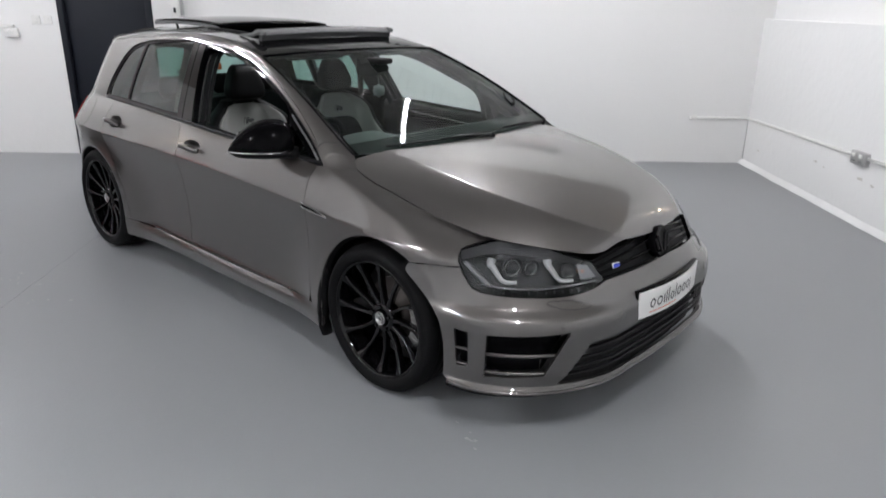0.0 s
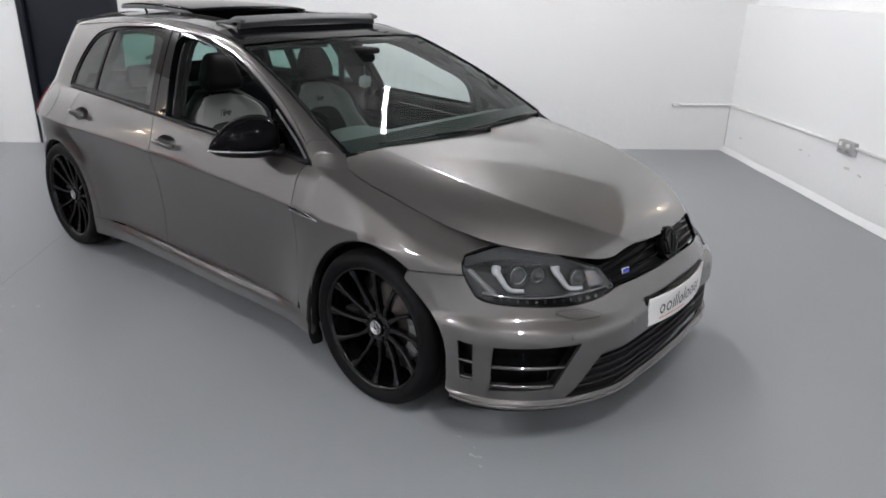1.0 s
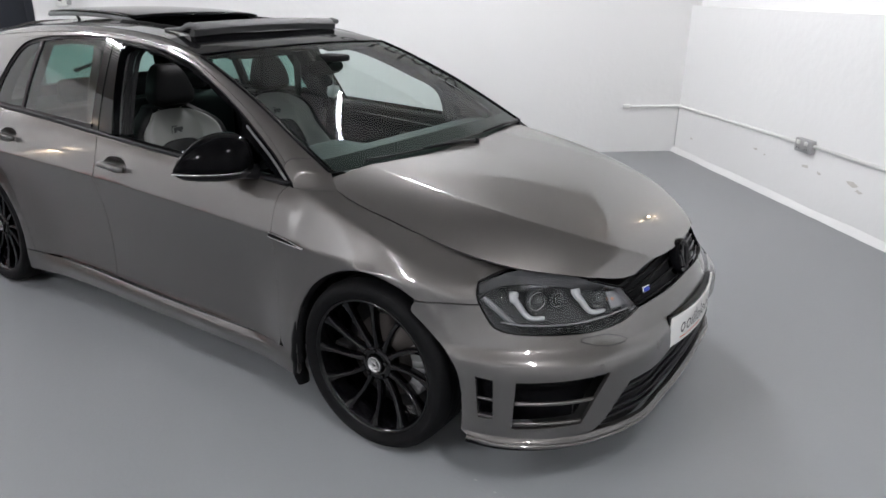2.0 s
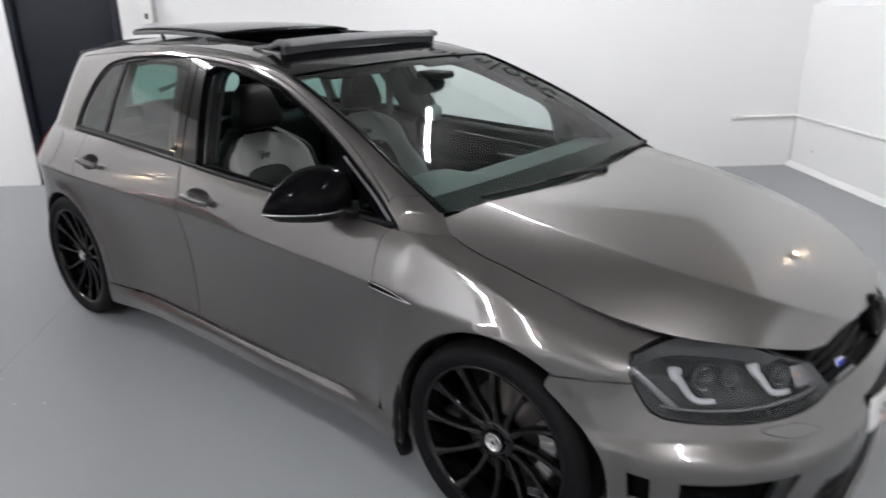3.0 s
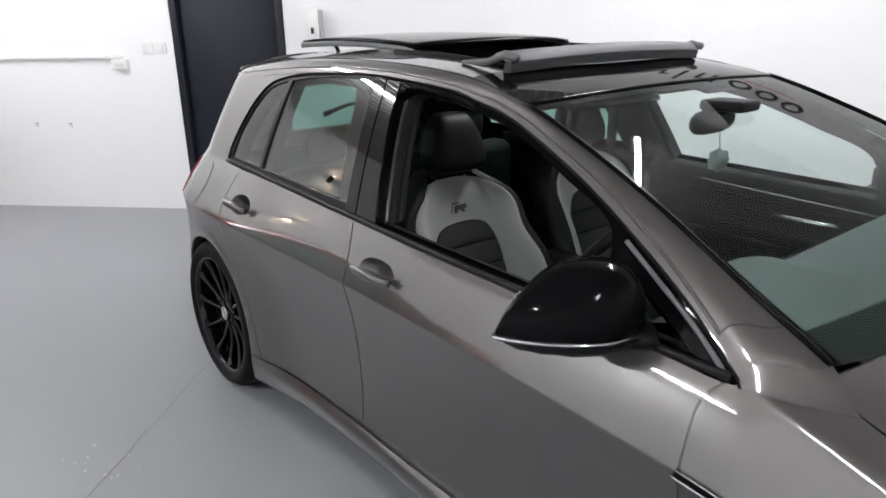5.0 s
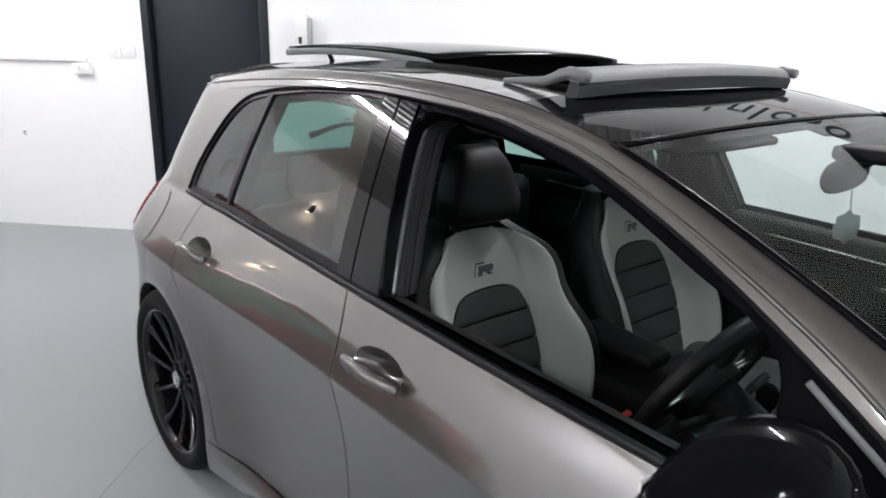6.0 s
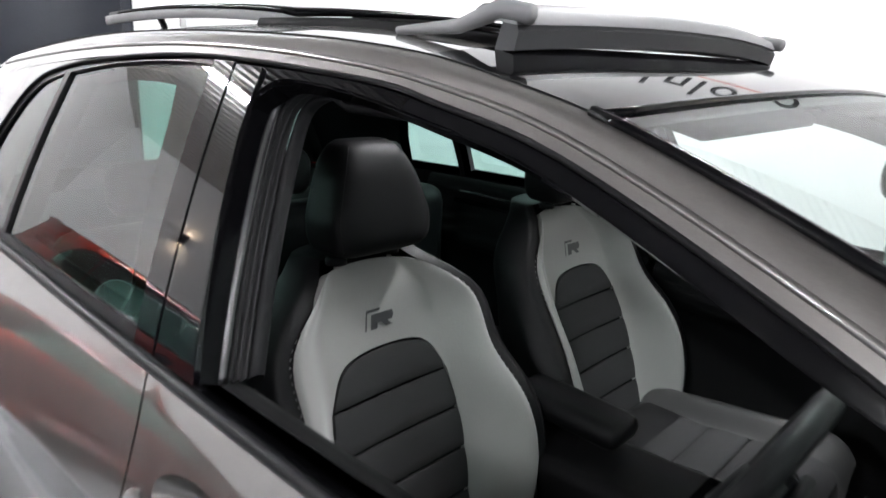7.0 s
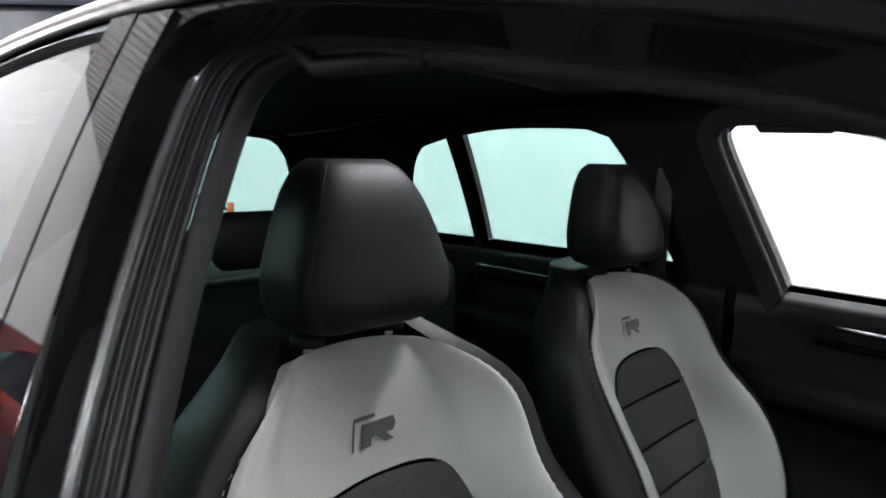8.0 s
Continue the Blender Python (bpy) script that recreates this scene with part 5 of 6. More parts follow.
# ---- inside of the car ----
GREY_SUEDE = material("light_grey_leather", (0.216, 0.214, 0.207), 0.62, 0, 0, 0.0004, 260, 0.06, 9, sheen=0.2)
MID_GREY = material("mid_grey_leather", (0.018, 0.0183, 0.018), 0.62, 0, 0, 0.0004, 260, 0.06, 9)
PAD_CLOTH = material("dark_ribbed_cloth", (0.0105, 0.0106, 0.0112), 0.85, 0, 0, 0.001, 500, 0.15, 30)
LEATHER = material("black_leather", (0.0045, 0.0045, 0.005), 0.50, 0, 0, 0.0003, 420, 0.15, 10, spec=0.13)
SOFT = material("black_soft_plastic", (0.004, 0.004, 0.0044), 0.6, 0, 0, 0.0004, 500, 0.1, 10, spec=0.15)
# black plastic lightened and greened to stand in for light through the windscreen
DASH_LIT = material("lit_dash_plastic", (0.0899, 0.0943, 0.0914), 0.55, 0, 0, 0.0004, 500, 0.1, 10, spec=0.4)
STITCH = material("grey_stitching", (0.30, 0.30, 0.30), 0.7)
BUCKLE = material("red_buckle", (0.55, 0.03, 0.02), 0.4)
WEBBING = material("black_webbing", (0.015, 0.015, 0.016), 0.8, 0, 0, 0.0006, 800)
FRESH = material("grey_card", (0.30, 0.31, 0.31), 0.6)

seat_w = spl([(0, 0.222), (0.3, 0.272), (0.46, 0.270), (0.56, 0.254), (0.64, 0.241), (0.70, 0.238), (0.76, 0.236), (0.83, 0.222), (0.90, 0.180), (0.95, 0.140), (1.0, 0.104)])
bolster_v = spl([(0, 0.7), (0.2, 1.1), (0.40, 1.18), (0.52, 1.0), (0.60, 0.74), (0.68, 0.58), (0.80, 0.50), (0.90, 0.38), (1.0, 0.20)])


def seat_back(u, v, dx, y0, recline=0.30):
    z = 0.44 + 0.565 * v
    x = -0.322 + (0.902 - z) * recline - 0.035 * max(0.0, (v - 0.86) / 0.14) ** 2
    k = max(0.0, min(1.0, (abs(u) - 0.55) / 0.36))
    k = k * k * (3 - 2 * k)
    edge = max(0.0, (abs(u) - 0.90) / 0.10)
    x += 0.085 * k * bolster_v(v) + 0.012 * u * u - 0.035 * edge ** 2
    return Vector((x + dx, y0 + seat_w(v) * u, z))


def seat_base(u, v, dx, y0):
    k = max(0.0, min(1.0, (abs(u) - 0.5) / 0.3))
    k = k * k * (3 - 2 * k)
    edge = max(0.0, (abs(u) - 0.86) / 0.14)
    z = 0.465 + 0.04 * v + 0.040 * k - 0.03 * edge ** 2 - 0.06 * max(0.0, (v - 0.85) / 0.15) ** 2
    return Vector((-0.16 + 0.52 * v + dx, y0 + 0.225 * u, z))


def front_seat(car, y0, dx, lean=0.008, recline=0.30):
    def sb(u, v):
        return seat_back(u, v, dx, y0, recline)

    def sc(u, v):
        return seat_base(u, v, dx, y0)
    bm = bmesh.new()
    rows = []
    n, m = 22, 26
    for i in range(n + 1):
        v = i / n
        f = sb(0, v)
        w = seat_w(v) + 0.030 - 0.012 * v ** 4
        d = 0.15 - 0.05 * v - 0.06 * v ** 6
        ring = [bm.verts.new(sb(0.84, v) - Vector((0.012, 0, 0))), bm.verts.new((sb(0.93, v).x - 0.004, y0 + seat_w(v) * 0.98 + 0.012, f.z))]
        for k in range(m + 1):
            a = math.pi * k / m
            q = sb(math.copysign(0.93, math.cos(a)), v)
            ring.append(bm.verts.new((q.x - 0.016 - (d + q.x - f.x) * max(0.0, math.sin(a)) ** 0.5, y0 + w * math.copysign(abs(math.cos(a)) ** 0.6, math.cos(a)), f.z + 0.012 * v * math.sin(a))))
        ring += [bm.verts.new((sb(-0.93, v).x - 0.004, y0 - seat_w(v) * 0.98 - 0.012, f.z)), bm.verts.new(sb(-0.84, v) - Vector((0.012, 0, 0)))]
        rows.append(ring)
    for a, b in zip(rows, rows[1:]):
        for k in range(m + 4):
            bm.faces.new((a[k], a[k + 1], b[k + 1], b[k]))
    bm.faces.new(rows[-1])
    bmesh.ops.recalc_face_normals(bm, faces=bm.faces)
    seat = part("front_seat", bm, LEATHER, car, "sports seat in light grey and black with a ribbed dark centre")
    pad = [(-0.54, 0.03, 1), (-0.56, 0.50), (-0.55, 0.60), (-0.40, 0.698), (0, 0.722), (0.40, 0.698), (0.55, 0.60), (0.56, 0.50), (0.54, 0.03, 1)]
    yoke = [(-0.94, 0.03, 1), (-0.95, 0.4), (-0.94, 0.60), (-0.95, 0.74), (-0.94, 0.84), (-0.92, 0.90), (-0.84, 0.95), (-0.5, 0.968), (0, 0.973), (0.5, 0.968), (0.84, 0.95), (0.92, 0.90), (0.94, 0.84), (0.95, 0.74), (0.94, 0.60), (0.95, 0.4), (0.94, 0.03, 1)]
    panel("seat_facing", yoke, sb, GREY_SUEDE, seat, res=0.03, step=0.03, gap=0.0, thick=0.012, holes=(pad,), flip=False, label="light grey leather facing")
    n = 5
    for k in range(n):
        v0, v1 = 0.03 + 0.69 * k / n, 0.03 + 0.69 * (k + 1) / n

        def padded(u, v, v0=v0, v1=v1):
            p = sb(u, v)
            return p + Vector((0.0035 * max(0.0, 1 - (2 * (v - v0) / (v1 - v0) - 1) ** 4), 0, 0))
        w0, w1 = 0.54 + 0.02 * min(1, v0 / 0.5), 0.54 + 0.02 * min(1, v1 / 0.5)
        if v0 > 0.5:
            w0 = 0.56 - 0.3 * max(0.0, v0 - 0.55)
        if v1 > 0.5:
            w1 = 0.56 - 0.3 * max(0.0, v1 - 0.55)
        top = [(-w0, v0, 1), (w0, v0, 1), (w1, v1, 1), (-w1, v1, 1)]
        if k == n - 1:
            top = [(-w0, v0, 1), (w0, v0, 1), (0.53, 0.62), (0.39, 0.697), (0, 0.72), (-0.39, 0.697), (-0.53, 0.62)]
        panel("centre_pad", top, padded, PAD_CLOTH, seat, res=0.035, step=0.03, gap=0.004, thick=0.008, flip=False)
    # stitching along the outer edge
    edge_u = spl([(0.0, 0.945), (0.4, 0.955), (0.6, 0.945), (0.74, 0.957), (0.84, 0.947), (0.925, 0.90)])
    st = [sb(edge_u(v), v) + Vector((0.0005, 0.001, 0)) for v in np.arange(0.06, 0.92, 0.010).tolist()]
    stl = [sb(-edge_u(v), v) + Vector((0.0005, -0.001, 0)) for v in np.arange(0.06, 0.92, 0.010).tolist()]
    for line in (st, stl):
        b2 = bmesh.new()
        for p, q in zip(line[::2], line[1::2]):
            tube([p, p.lerp(q, 0.7)], 0.0006, 4, b2)
        tagged(part("stitching", b2, STITCH, seat), kind="stuff")
    # the mark on the yoke, as plain slanted shapes
    for pts, mt in ((((-0.13, 0.775), (-0.10, 0.825), (0.02, 0.825), (0.016, 0.818), (-0.092, 0.818), (-0.118, 0.775)), INK), (((-0.085, 0.775), (-0.062, 0.812), (0.115, 0.812), (0.12, 0.80), (0.10, 0.789), (0.06, 0.788), (0.095, 0.775), (0.045, 0.775), (0.005, 0.788), (-0.02, 0.788), (-0.03, 0.775)), INK)):
        panel("seat_mark", [(p[0] * 1.25, 0.805 + (p[1] - 0.80) * 1.2, 1) for p in pts], sb, mt, seat, res=0.02, gap=0, lift=0.0015, thick=0.0, flip=False)
    # cushion
    part("cushion_base", box(0.085 + dx, y0, 0.40, 0.50, 0.50, 0.16, 0.04), LEATHER, seat)
    cp = [(-0.52, 0.02, 1), (0.52, 0.02, 1), (0.52, 0.7), (0.45, 0.97), (-0.45, 0.97), (-0.52, 0.7)]
    panel("cushion_facing", [(-0.97, 0.0, 1), (0.97, 0.0, 1), (0.97, 0.6), (0.9, 0.95), (0.6, 1.0), (-0.6, 1.0), (-0.9, 0.95), (-0.97, 0.6)], sc, MID_GREY, seat, res=0.05, step=0.04, gap=0.0, thick=0.05, holes=(cp,), flip=True, label="mid grey leather bolsters")
    for k in range(5):
        v0, v1 = 0.02 + 0.95 * k / 5, 0.02 + 0.95 * (k + 1) / 5
        panel("cushion_pad", [(-0.5, v0, 1), (0.5, v0, 1), (0.5, v1, 1), (-0.5, v1, 1)], lambda u, v, v0=v0, v1=v1: sc(u, v) + Vector((0, 0, 0.006 * max(0.0, 1 - (2 * (v - v0) / (v1 - v0) - 1) ** 4))), PAD_CLOTH, seat, res=0.05, gap=0.004, thick=0.008, flip=True)
    # headrest on two posts
    hx = -0.350 + dx
    secs = []
    for k in range(25):
        q = k / 24
        e = max(0.0, abs(2 * q - 1))
        r = max(0.0, 1 - e ** (3 if q > 0.5 else 6)) ** 0.5
        r = max(r, 0.10)
        secs.append(((hx - 0.009 - 0.006 * q - 0.02 * q * q, y0 + lean, 1.012 + 0.194 * q), (1, 0, 0), (0, 1, 0), (0.066 - 0.012 * q) * (0.45 + 0.55 * r), (0.117 - 0.070 * max(0, q - 0.35)) * (0.62 + 0.38 * r)))
    hb = blob(secs, 44, power=3.7)
    for v in hb.verts:
        if v.co.x > hx:
            v.co.x += 0.006 * ((v.co.y - y0 - lean) / 0.12) ** 2 - 0.002
    hr = part("headrest", hb, LEATHER, seat, "black leather headrest on chrome posts")
    for sg in (-1, 1):
        seam = []
        for c, _, _, a, b in secs[2:-1]:
            k = 0.90
            seam.append(Vector((c[0] + a * max(0.0, 1 - k ** 3.7) ** (1 / 3.7) + 0.0045 * (k * b / 0.12) ** 2 - 0.0012, c[1] + sg * k * b, c[2])))
        part("headrest_seam", tube(seam, 0.0009, 5), SOFT, hr)
        y = y0 + 0.062 * sg
        part("headrest_post", tube([(hx - 0.01, y, 1.06), (hx - 0.012, y, 0.99)], 0.0062, 10), CHROME, seat)
        part("post_collar", spin([(0.019, -0.006), (0.019, 0.004), (0.012, 0.009), (0.007, 0.009)], 18, Matrix.Translation((hx - 0.012, y, 1.004))), SOFT, seat)
    return seat


def interior(car):
    front_seat(car, -0.352, 0.0, 0.014)
    front_seat(car, 0.355, -0.045, 0.006, 0.40)
    # rear bench
    bench = part("rear_bench", box(-1.10, 0, 0.66, 0.16, 1.24, 0.56, 0.06, Matrix.Translation((0, 0, 0)), None, 3), LEATHER, car, "black leather rear bench")
    part("bench_cushion", box(-0.86, 0, 0.42, 0.48, 1.26, 0.16, 0.05, None, None, 3), LEATHER, bench)
    for y in (-0.38, 0.0, 0.38):
        secs = [((-1.13, y, 0.955 + 0.13 * q), (1, 0, 0), (0, 1, 0), 0.036 * max(0.3, max(0.0, 1 - abs(2 * q - 1) ** 4) ** 0.5), 0.105 * (0.75 + 0.25 * (1 - abs(2 * q - 1) ** 4))) for q in (0, 0.1, 0.25, 0.5, 0.75, 0.9, 1.0)]
        part("rear_headrest", blob(secs, 20, power=3), LEATHER, bench)
    part("parcel_shelf", box(-1.50, 0, 0.90, 0.56, 1.15, 0.03, 0.01), SOFT, car)
    for sd in (-1, 1):
        # door cards
        for x0, x1 in ((0.84, -0.285), (-0.31, -1.16)):
            prof = [(0.012, 0.0), (0.045, 0.006), (0.080, -0.006), (0.092, -0.035), (0.086, -0.075), (0.090, -0.13), (0.120, -0.165), (0.150, -0.185), (0.152, -0.215), (0.11, -0.245), (0.095, -0.34), (0.10, -0.46), (0.13, -0.60)]

            def card(u, v):
                x = x0 + (x1 - x0) * u
                k = v * (len(prof) - 1)
                i = min(len(prof) - 2, int(k))
                q = k - i
                d = prof[i][0] + (prof[i + 1][0] - prof[i][0]) * q
                arm = max(0.0, math.sin(math.pi * u)) ** 0.4
                if prof[i][1] < -0.14 and prof[i][1] > -0.25:
                    d = 0.095 + (d - 0.095) * arm
                return Vector((x, belt_y(x) - d, belt_z(x) + prof[i][1] + (prof[i + 1][1] - prof[i][1]) * q))
            dc = grid_patch("door_card", card, 24, 36, SOFT, car, side=sd, label="black door lining with a thin metal strip")
            strip = [card(0.12 + 0.7 * k / 14, 0.30 - 0.03 * k / 14) for k in range(15)]
            part("metal_strip", tube([Vector((p.x, (p.y - 0.002) * sd, p.z)) for p in strip], 0.005, 6), SATIN, dc)
            strip = [card(0.10 + 0.75 * k / 14, 0.36 - 0.02 * k / 14) for k in range(15)]
            part("gloss_strip", tube([Vector((p.x, (p.y - 0.002) * sd, p.z)) for p in strip], 0.010, 8, flat=0.8), GLOSS, dc)
            part("pull_handle", tube([Vector((x0 + (x1 - x0) * (0.3 + 0.05 * k), sd * (belt_y(0.2) - 0.125 - 0.012 * math.sin(math.pi * k / 4)), belt_z(0.2) - 0.12)) for k in range(5)], 0.010, 8), SATIN, dc)
        # pillar linings
        inner = [(0.86, 0.925, 1), (0.79, 0.985), (0.62, 1.08), (0.44, 1.195), (0.21, 1.285), (0.05, 1.322), (-0.1, 1.346), (-0.5, 1.368), (-1.1, 1.345), (-1.70, 1.28, 1), (-1.72, 0.90, 1), (-1.0, 0.90), (0.0, 0.89), (0.84, 0.87, 1)]
        wf = [(0.600, belt_z(0.6) + 0.02, 1), (0.585, 1.096), (0.42, 1.182), (0.20, 1.266), (0.03, 1.302), (-0.1, 1.324), (-0.20, 1.333), (-0.275, 1.330), (-0.318, 1.300), (-0.312, 1.25), (-0.278, 1.137), (-0.222, belt_z(-0.19) + 0.02, 1)]
        qf = [(0.648, belt_z(0.64) + 0.02, 1), (0.64, 1.02, 1), (0.74, 0.962), (0.83, 0.915, 1)]
        rf = [(-0.425, 0.975, 1), (-0.48, 1.13), (-0.515, 1.25), (-0.54, 1.297), (-0.59, 1.315), (-0.82, 1.320), (-0.998, 1.302, 1), (-1.012, 0.985, 1)]
        rq = [(-1.034, 0.985, 1), (-1.026, 1.298, 1), (-1.07, 1.288), (-1.155, 1.262), (-1.225, 1.202), (-1.28, 1.095), (-1.30, 0.988, 1)]
        pl = panel("pillar_lining", inner, side_surf, HEADLINER, car, side=sd, res=0.06, step=0.03, gap=0.0, lift=-0.062, thick=-0.05, flip=True, holes=(wf, qf, rf, rq))
        # belts
        bw = bmesh.new()
        ln = [Vector((-0.42, 0.60 * sd, 1.20)), Vector((-0.44, 0.615 * sd, 1.0)), Vector((-0.43, 0.63 * sd, 0.7)), Vector((-0.36, 0.64 * sd, 0.4))]
        tube(ln, 0.022, 8, bw, flat=0.12)
        part("seat_belt", bw, WEBBING, car)
        part("belt_anchor", box(-0.42, 0.606 * sd, 1.21, 0.05, 0.02, 0.06, 0.008), SOFT, car)
        # grab handle on the headliner
        part("grab_handle", tube([(-0.05, 0.545 * sd, 1.305), (-0.08, 0.52 * sd, 1.275), (-0.20, 0.52 * sd, 1.278), (-0.23, 0.545 * sd, 1.31)], 0.009, 8), SOFT, car)
    hl = panel("headliner", [(0.20, 0.55, 1), (-0.5, 0.515), (-1.1, 0.50), (-1.70, 0.46, 1), (-1.70, -0.46, 1), (-1.1, -0.50), (-0.5, -0.515), (0.20, -0.55, 1), (0.23, 0)], roof_surf, HEADLINER, car, res=0.06, gap=0, lift=-0.036, thick=0.006, holes=(SUNROOF,))
    lp = smooth_line(SUNROOF, 0.06, True)
    bm = bmesh.new()
    ra = [bm.verts.new(roof_surf(*p) - Vector((0, 0, 0.004))) for p in lp]
    rb = [bm.verts.new(roof_surf(*p) - Vector((0, 0, 0.045))) for p in lp]
    for i in range(len(lp)):
        j = (i + 1) % len(lp)
        bm.faces.new((ra[i], ra[j], rb[j], rb[i]))
    part("sunroof_jamb", bm, HEADLINER, hl)
    # dashboard
    prof = [(1.13, 0.915), (1.0, 0.938), (0.86, 0.938), (0.74, 0.925), (0.675, 0.905), (0.645, 0.87), (0.65, 0.82), (0.69, 0.74), (0.70, 0.62), (0.76, 0.48)]

    def dash(u, v):
        y = -0.70 + 1.40 * u
        k = v * (len(prof) - 1)
        i = min(len(prof) - 2, int(k))
        q = k - i
        x = prof[i][0] + (prof[i + 1][0] - prof[i][0]) * q
        z = prof[i][1] + (prof[i + 1][1] - prof[i][1]) * q
        hump = math.exp(-((y + 0.365) / 0.15) ** 4) * math.exp(-((x - 0.72) / 0.12) ** 2)
        y *= 1 - 0.13 * max(0.0, min(1.0, (x - 0.80) / 0.28))
        return Vector((x - 0.05 * hump, y, z + 0.035 * hump))
    db = grid_patch("dashboard", dash, 50, 30, DASH_LIT, car, label="soft-touch dashboard, its black plastic coloured pale as if lit")
    part("centre_screen", box(0.648, 0.02, 0.835, 0.012, 0.20, 0.11, 0.006, None), GLOSS, db)
    part("air_vent", box(0.652, 0.62, 0.85, 0.02, 0.11, 0.06, 0.008), GLOSS, db)
    part("air_vent", box(0.652, -0.62, 0.85, 0.02, 0.11, 0.06, 0.008), GLOSS, db)
    part("demister_vent", box(0.93, 0.12, 0.942, 0.03, 0.34, 0.006, 0.002), DARK, db)
    part("instrument_glass", box(0.655, -0.365, 0.885, 0.01, 0.26, 0.085, 0.004, None), GLOSS, db)
    # steering wheel
    wm = Matrix.Translation((0.315, -0.365, 0.822)) @ pose(0, 0, 0, 0, -63, 0)
    ring = [wm @ Vector((0.183 * math.cos(2 * math.pi * k / 40), 0.183 * math.sin(2 * math.pi * k / 40), 0)) for k in range(40)]
    sw = part("steering_wheel", tube(ring, 0.0165, 12, closed=True), LEATHER, car, "black leather steering wheel")
    part("wheel_hub", spin([(0.0, -0.03), (0.075, -0.03), (0.078, 0.0), (0.06, 0.02), (0.0, 0.026)], 28, wm), SOFT, sw)
    for a in (0, 180, 270):
        part("wheel_spoke", box(0.12, 0, -0.004, 0.13, 0.045, 0.016, 0.006, wm @ pose(0, 0, 0, 0, 0, a + 90)), SATIN if a != 270 else SOFT, sw)
    part("steering_column", tube([wm @ Vector((0, 0, -0.02)), wm @ Vector((0, 0, -0.36))], 0.055, 16), SOFT, sw)
    for sg in (-1, 1):
        part("stalk", tube([wm @ Vector((0, 0.03 * sg, -0.06)), wm @ Vector((0.02, 0.16 * sg, -0.05))], 0.009, 8), SOFT, sw)
    # console
    cs = part("centre_console", box(0.22, 0, 0.46, 0.86, 0.20, 0.26, 0.03, None, None, 3), SOFT, car, "black centre console with armrest")
    part("armrest", box(-0.17, 0.02, 0.640, 0.26, 0.115, 0.055, 0.026, pose(0, 0, 0, 0, 4, 0), None, 3), LEATHER, cs)
    part("gear_knob", spin([(0.0, 0.0), (0.02, 0.0), (0.014, 0.05), (0.024, 0.07), (0.026, 0.10), (0.016, 0.115), (0.0, 0.118)], 20, Matrix.Translation((0.30, -0.01, 0.59))), GLOSS, cs)
    part("console_trim", box(0.30, 0, 0.591, 0.30, 0.15, 0.006, 0.002), GLOSS, cs)
    for x, y, z in ((-0.03, 0.105, 0.535), (0.02, -0.165, 0.565)):
        bk = part("belt_buckle", box(0, 0, 0, 0.03, 0.055, 0.05, 0.006, Matrix.Translation((x, y, z - 0.03)) @ pose(0, 0, 0, 15, 20, 0)), SOFT, car, "black belt buckle with a red button")
        part("buckle_button", box(0, 0, 0.026, 0.016, 0.045, 0.008, 0.002, Matrix.Translation((x, y, z - 0.03)) @ pose(0, 0, 0, 15, 20, 0)), BUCKLE, bk)
    # interior mirror, sensor housing, hanging card
    im = part("rear_view_mirror", blob([((0.375, -0.115 + 0.23 * q, 1.215), (1, 0, 0), (0, 0, 1), 0.016 * max(0.2, max(0.0, 1 - abs(2 * q - 1) ** 4) ** 0.5), 0.036 * max(0.3, max(0.0, 1 - abs(2 * q - 1) ** 4) ** 0.5)) for q in (0, 0.04, 0.12, 0.3, 0.5, 0.7, 0.88, 0.96, 1)], 20), SOFT, car, "black interior mirror")
    part("mirror_stalk", tube([(0.38, 0, 1.23), (0.41, 0, 1.245), (0.42, 0, 1.255)], 0.012, 8), SOFT, im)
    part("sensor_housing", box(0.42, 0, 1.262, 0.13, 0.10, 0.03, 0.01, None), SOFT, im)
    fc = thing("hanging_air_freshener", "grey cut card hanging on a cord from the mirror", "air freshener")
    bm = bmesh.new()
    rr = [0.034, 0.028, 0.036, 0.030, 0.026, 0.034, 0.028, 0.030, 0.036, 0.026]
    fr_ = [bm.verts.new((0.385 + 0.014 * math.cos(k * math.pi / 10), 0.035 + rr[k % 10] * math.cos(k * math.pi / 10), 1.10 + rr[k % 10] * 1.1 * math.sin(k * math.pi / 10))) for k in range(20)]
    bm.faces.new(fr_)
    ext = bmesh.ops.extrude_face_region(bm, geom=bm.faces[:])
    for v in [v for v in ext["geom"] if isinstance(v, bmesh.types.BMVert)]:
        v.co.x -= 0.003
    bmesh.ops.recalc_face_normals(bm, faces=bm.faces)
    part("card", bm, FRESH, fc)
    part("cord", tube([(0.385, 0.035, 1.135), (0.382, 0.03, 1.18)], 0.0015, 6), FRESH, fc)
    for y in (-0.30, 0.30):
        part("sun_visor", box(0, 0, 0, 0.17, 0.36, 0.016, 0.007, Matrix.Translation((0.20, y, 1.300)) @ pose(0, 0, 0, 0, 14, 0)), HEADLINER, car)
    part("carpet", box(-0.2, 0, 0.335, 2.0, 1.5, 0.03, 0.005), HEADLINER, car)
    part("boot_floor", box(-1.5, 0, 0.45, 0.7, 1.1, 0.03, 0.005), HEADLINER, car)


interior(car)


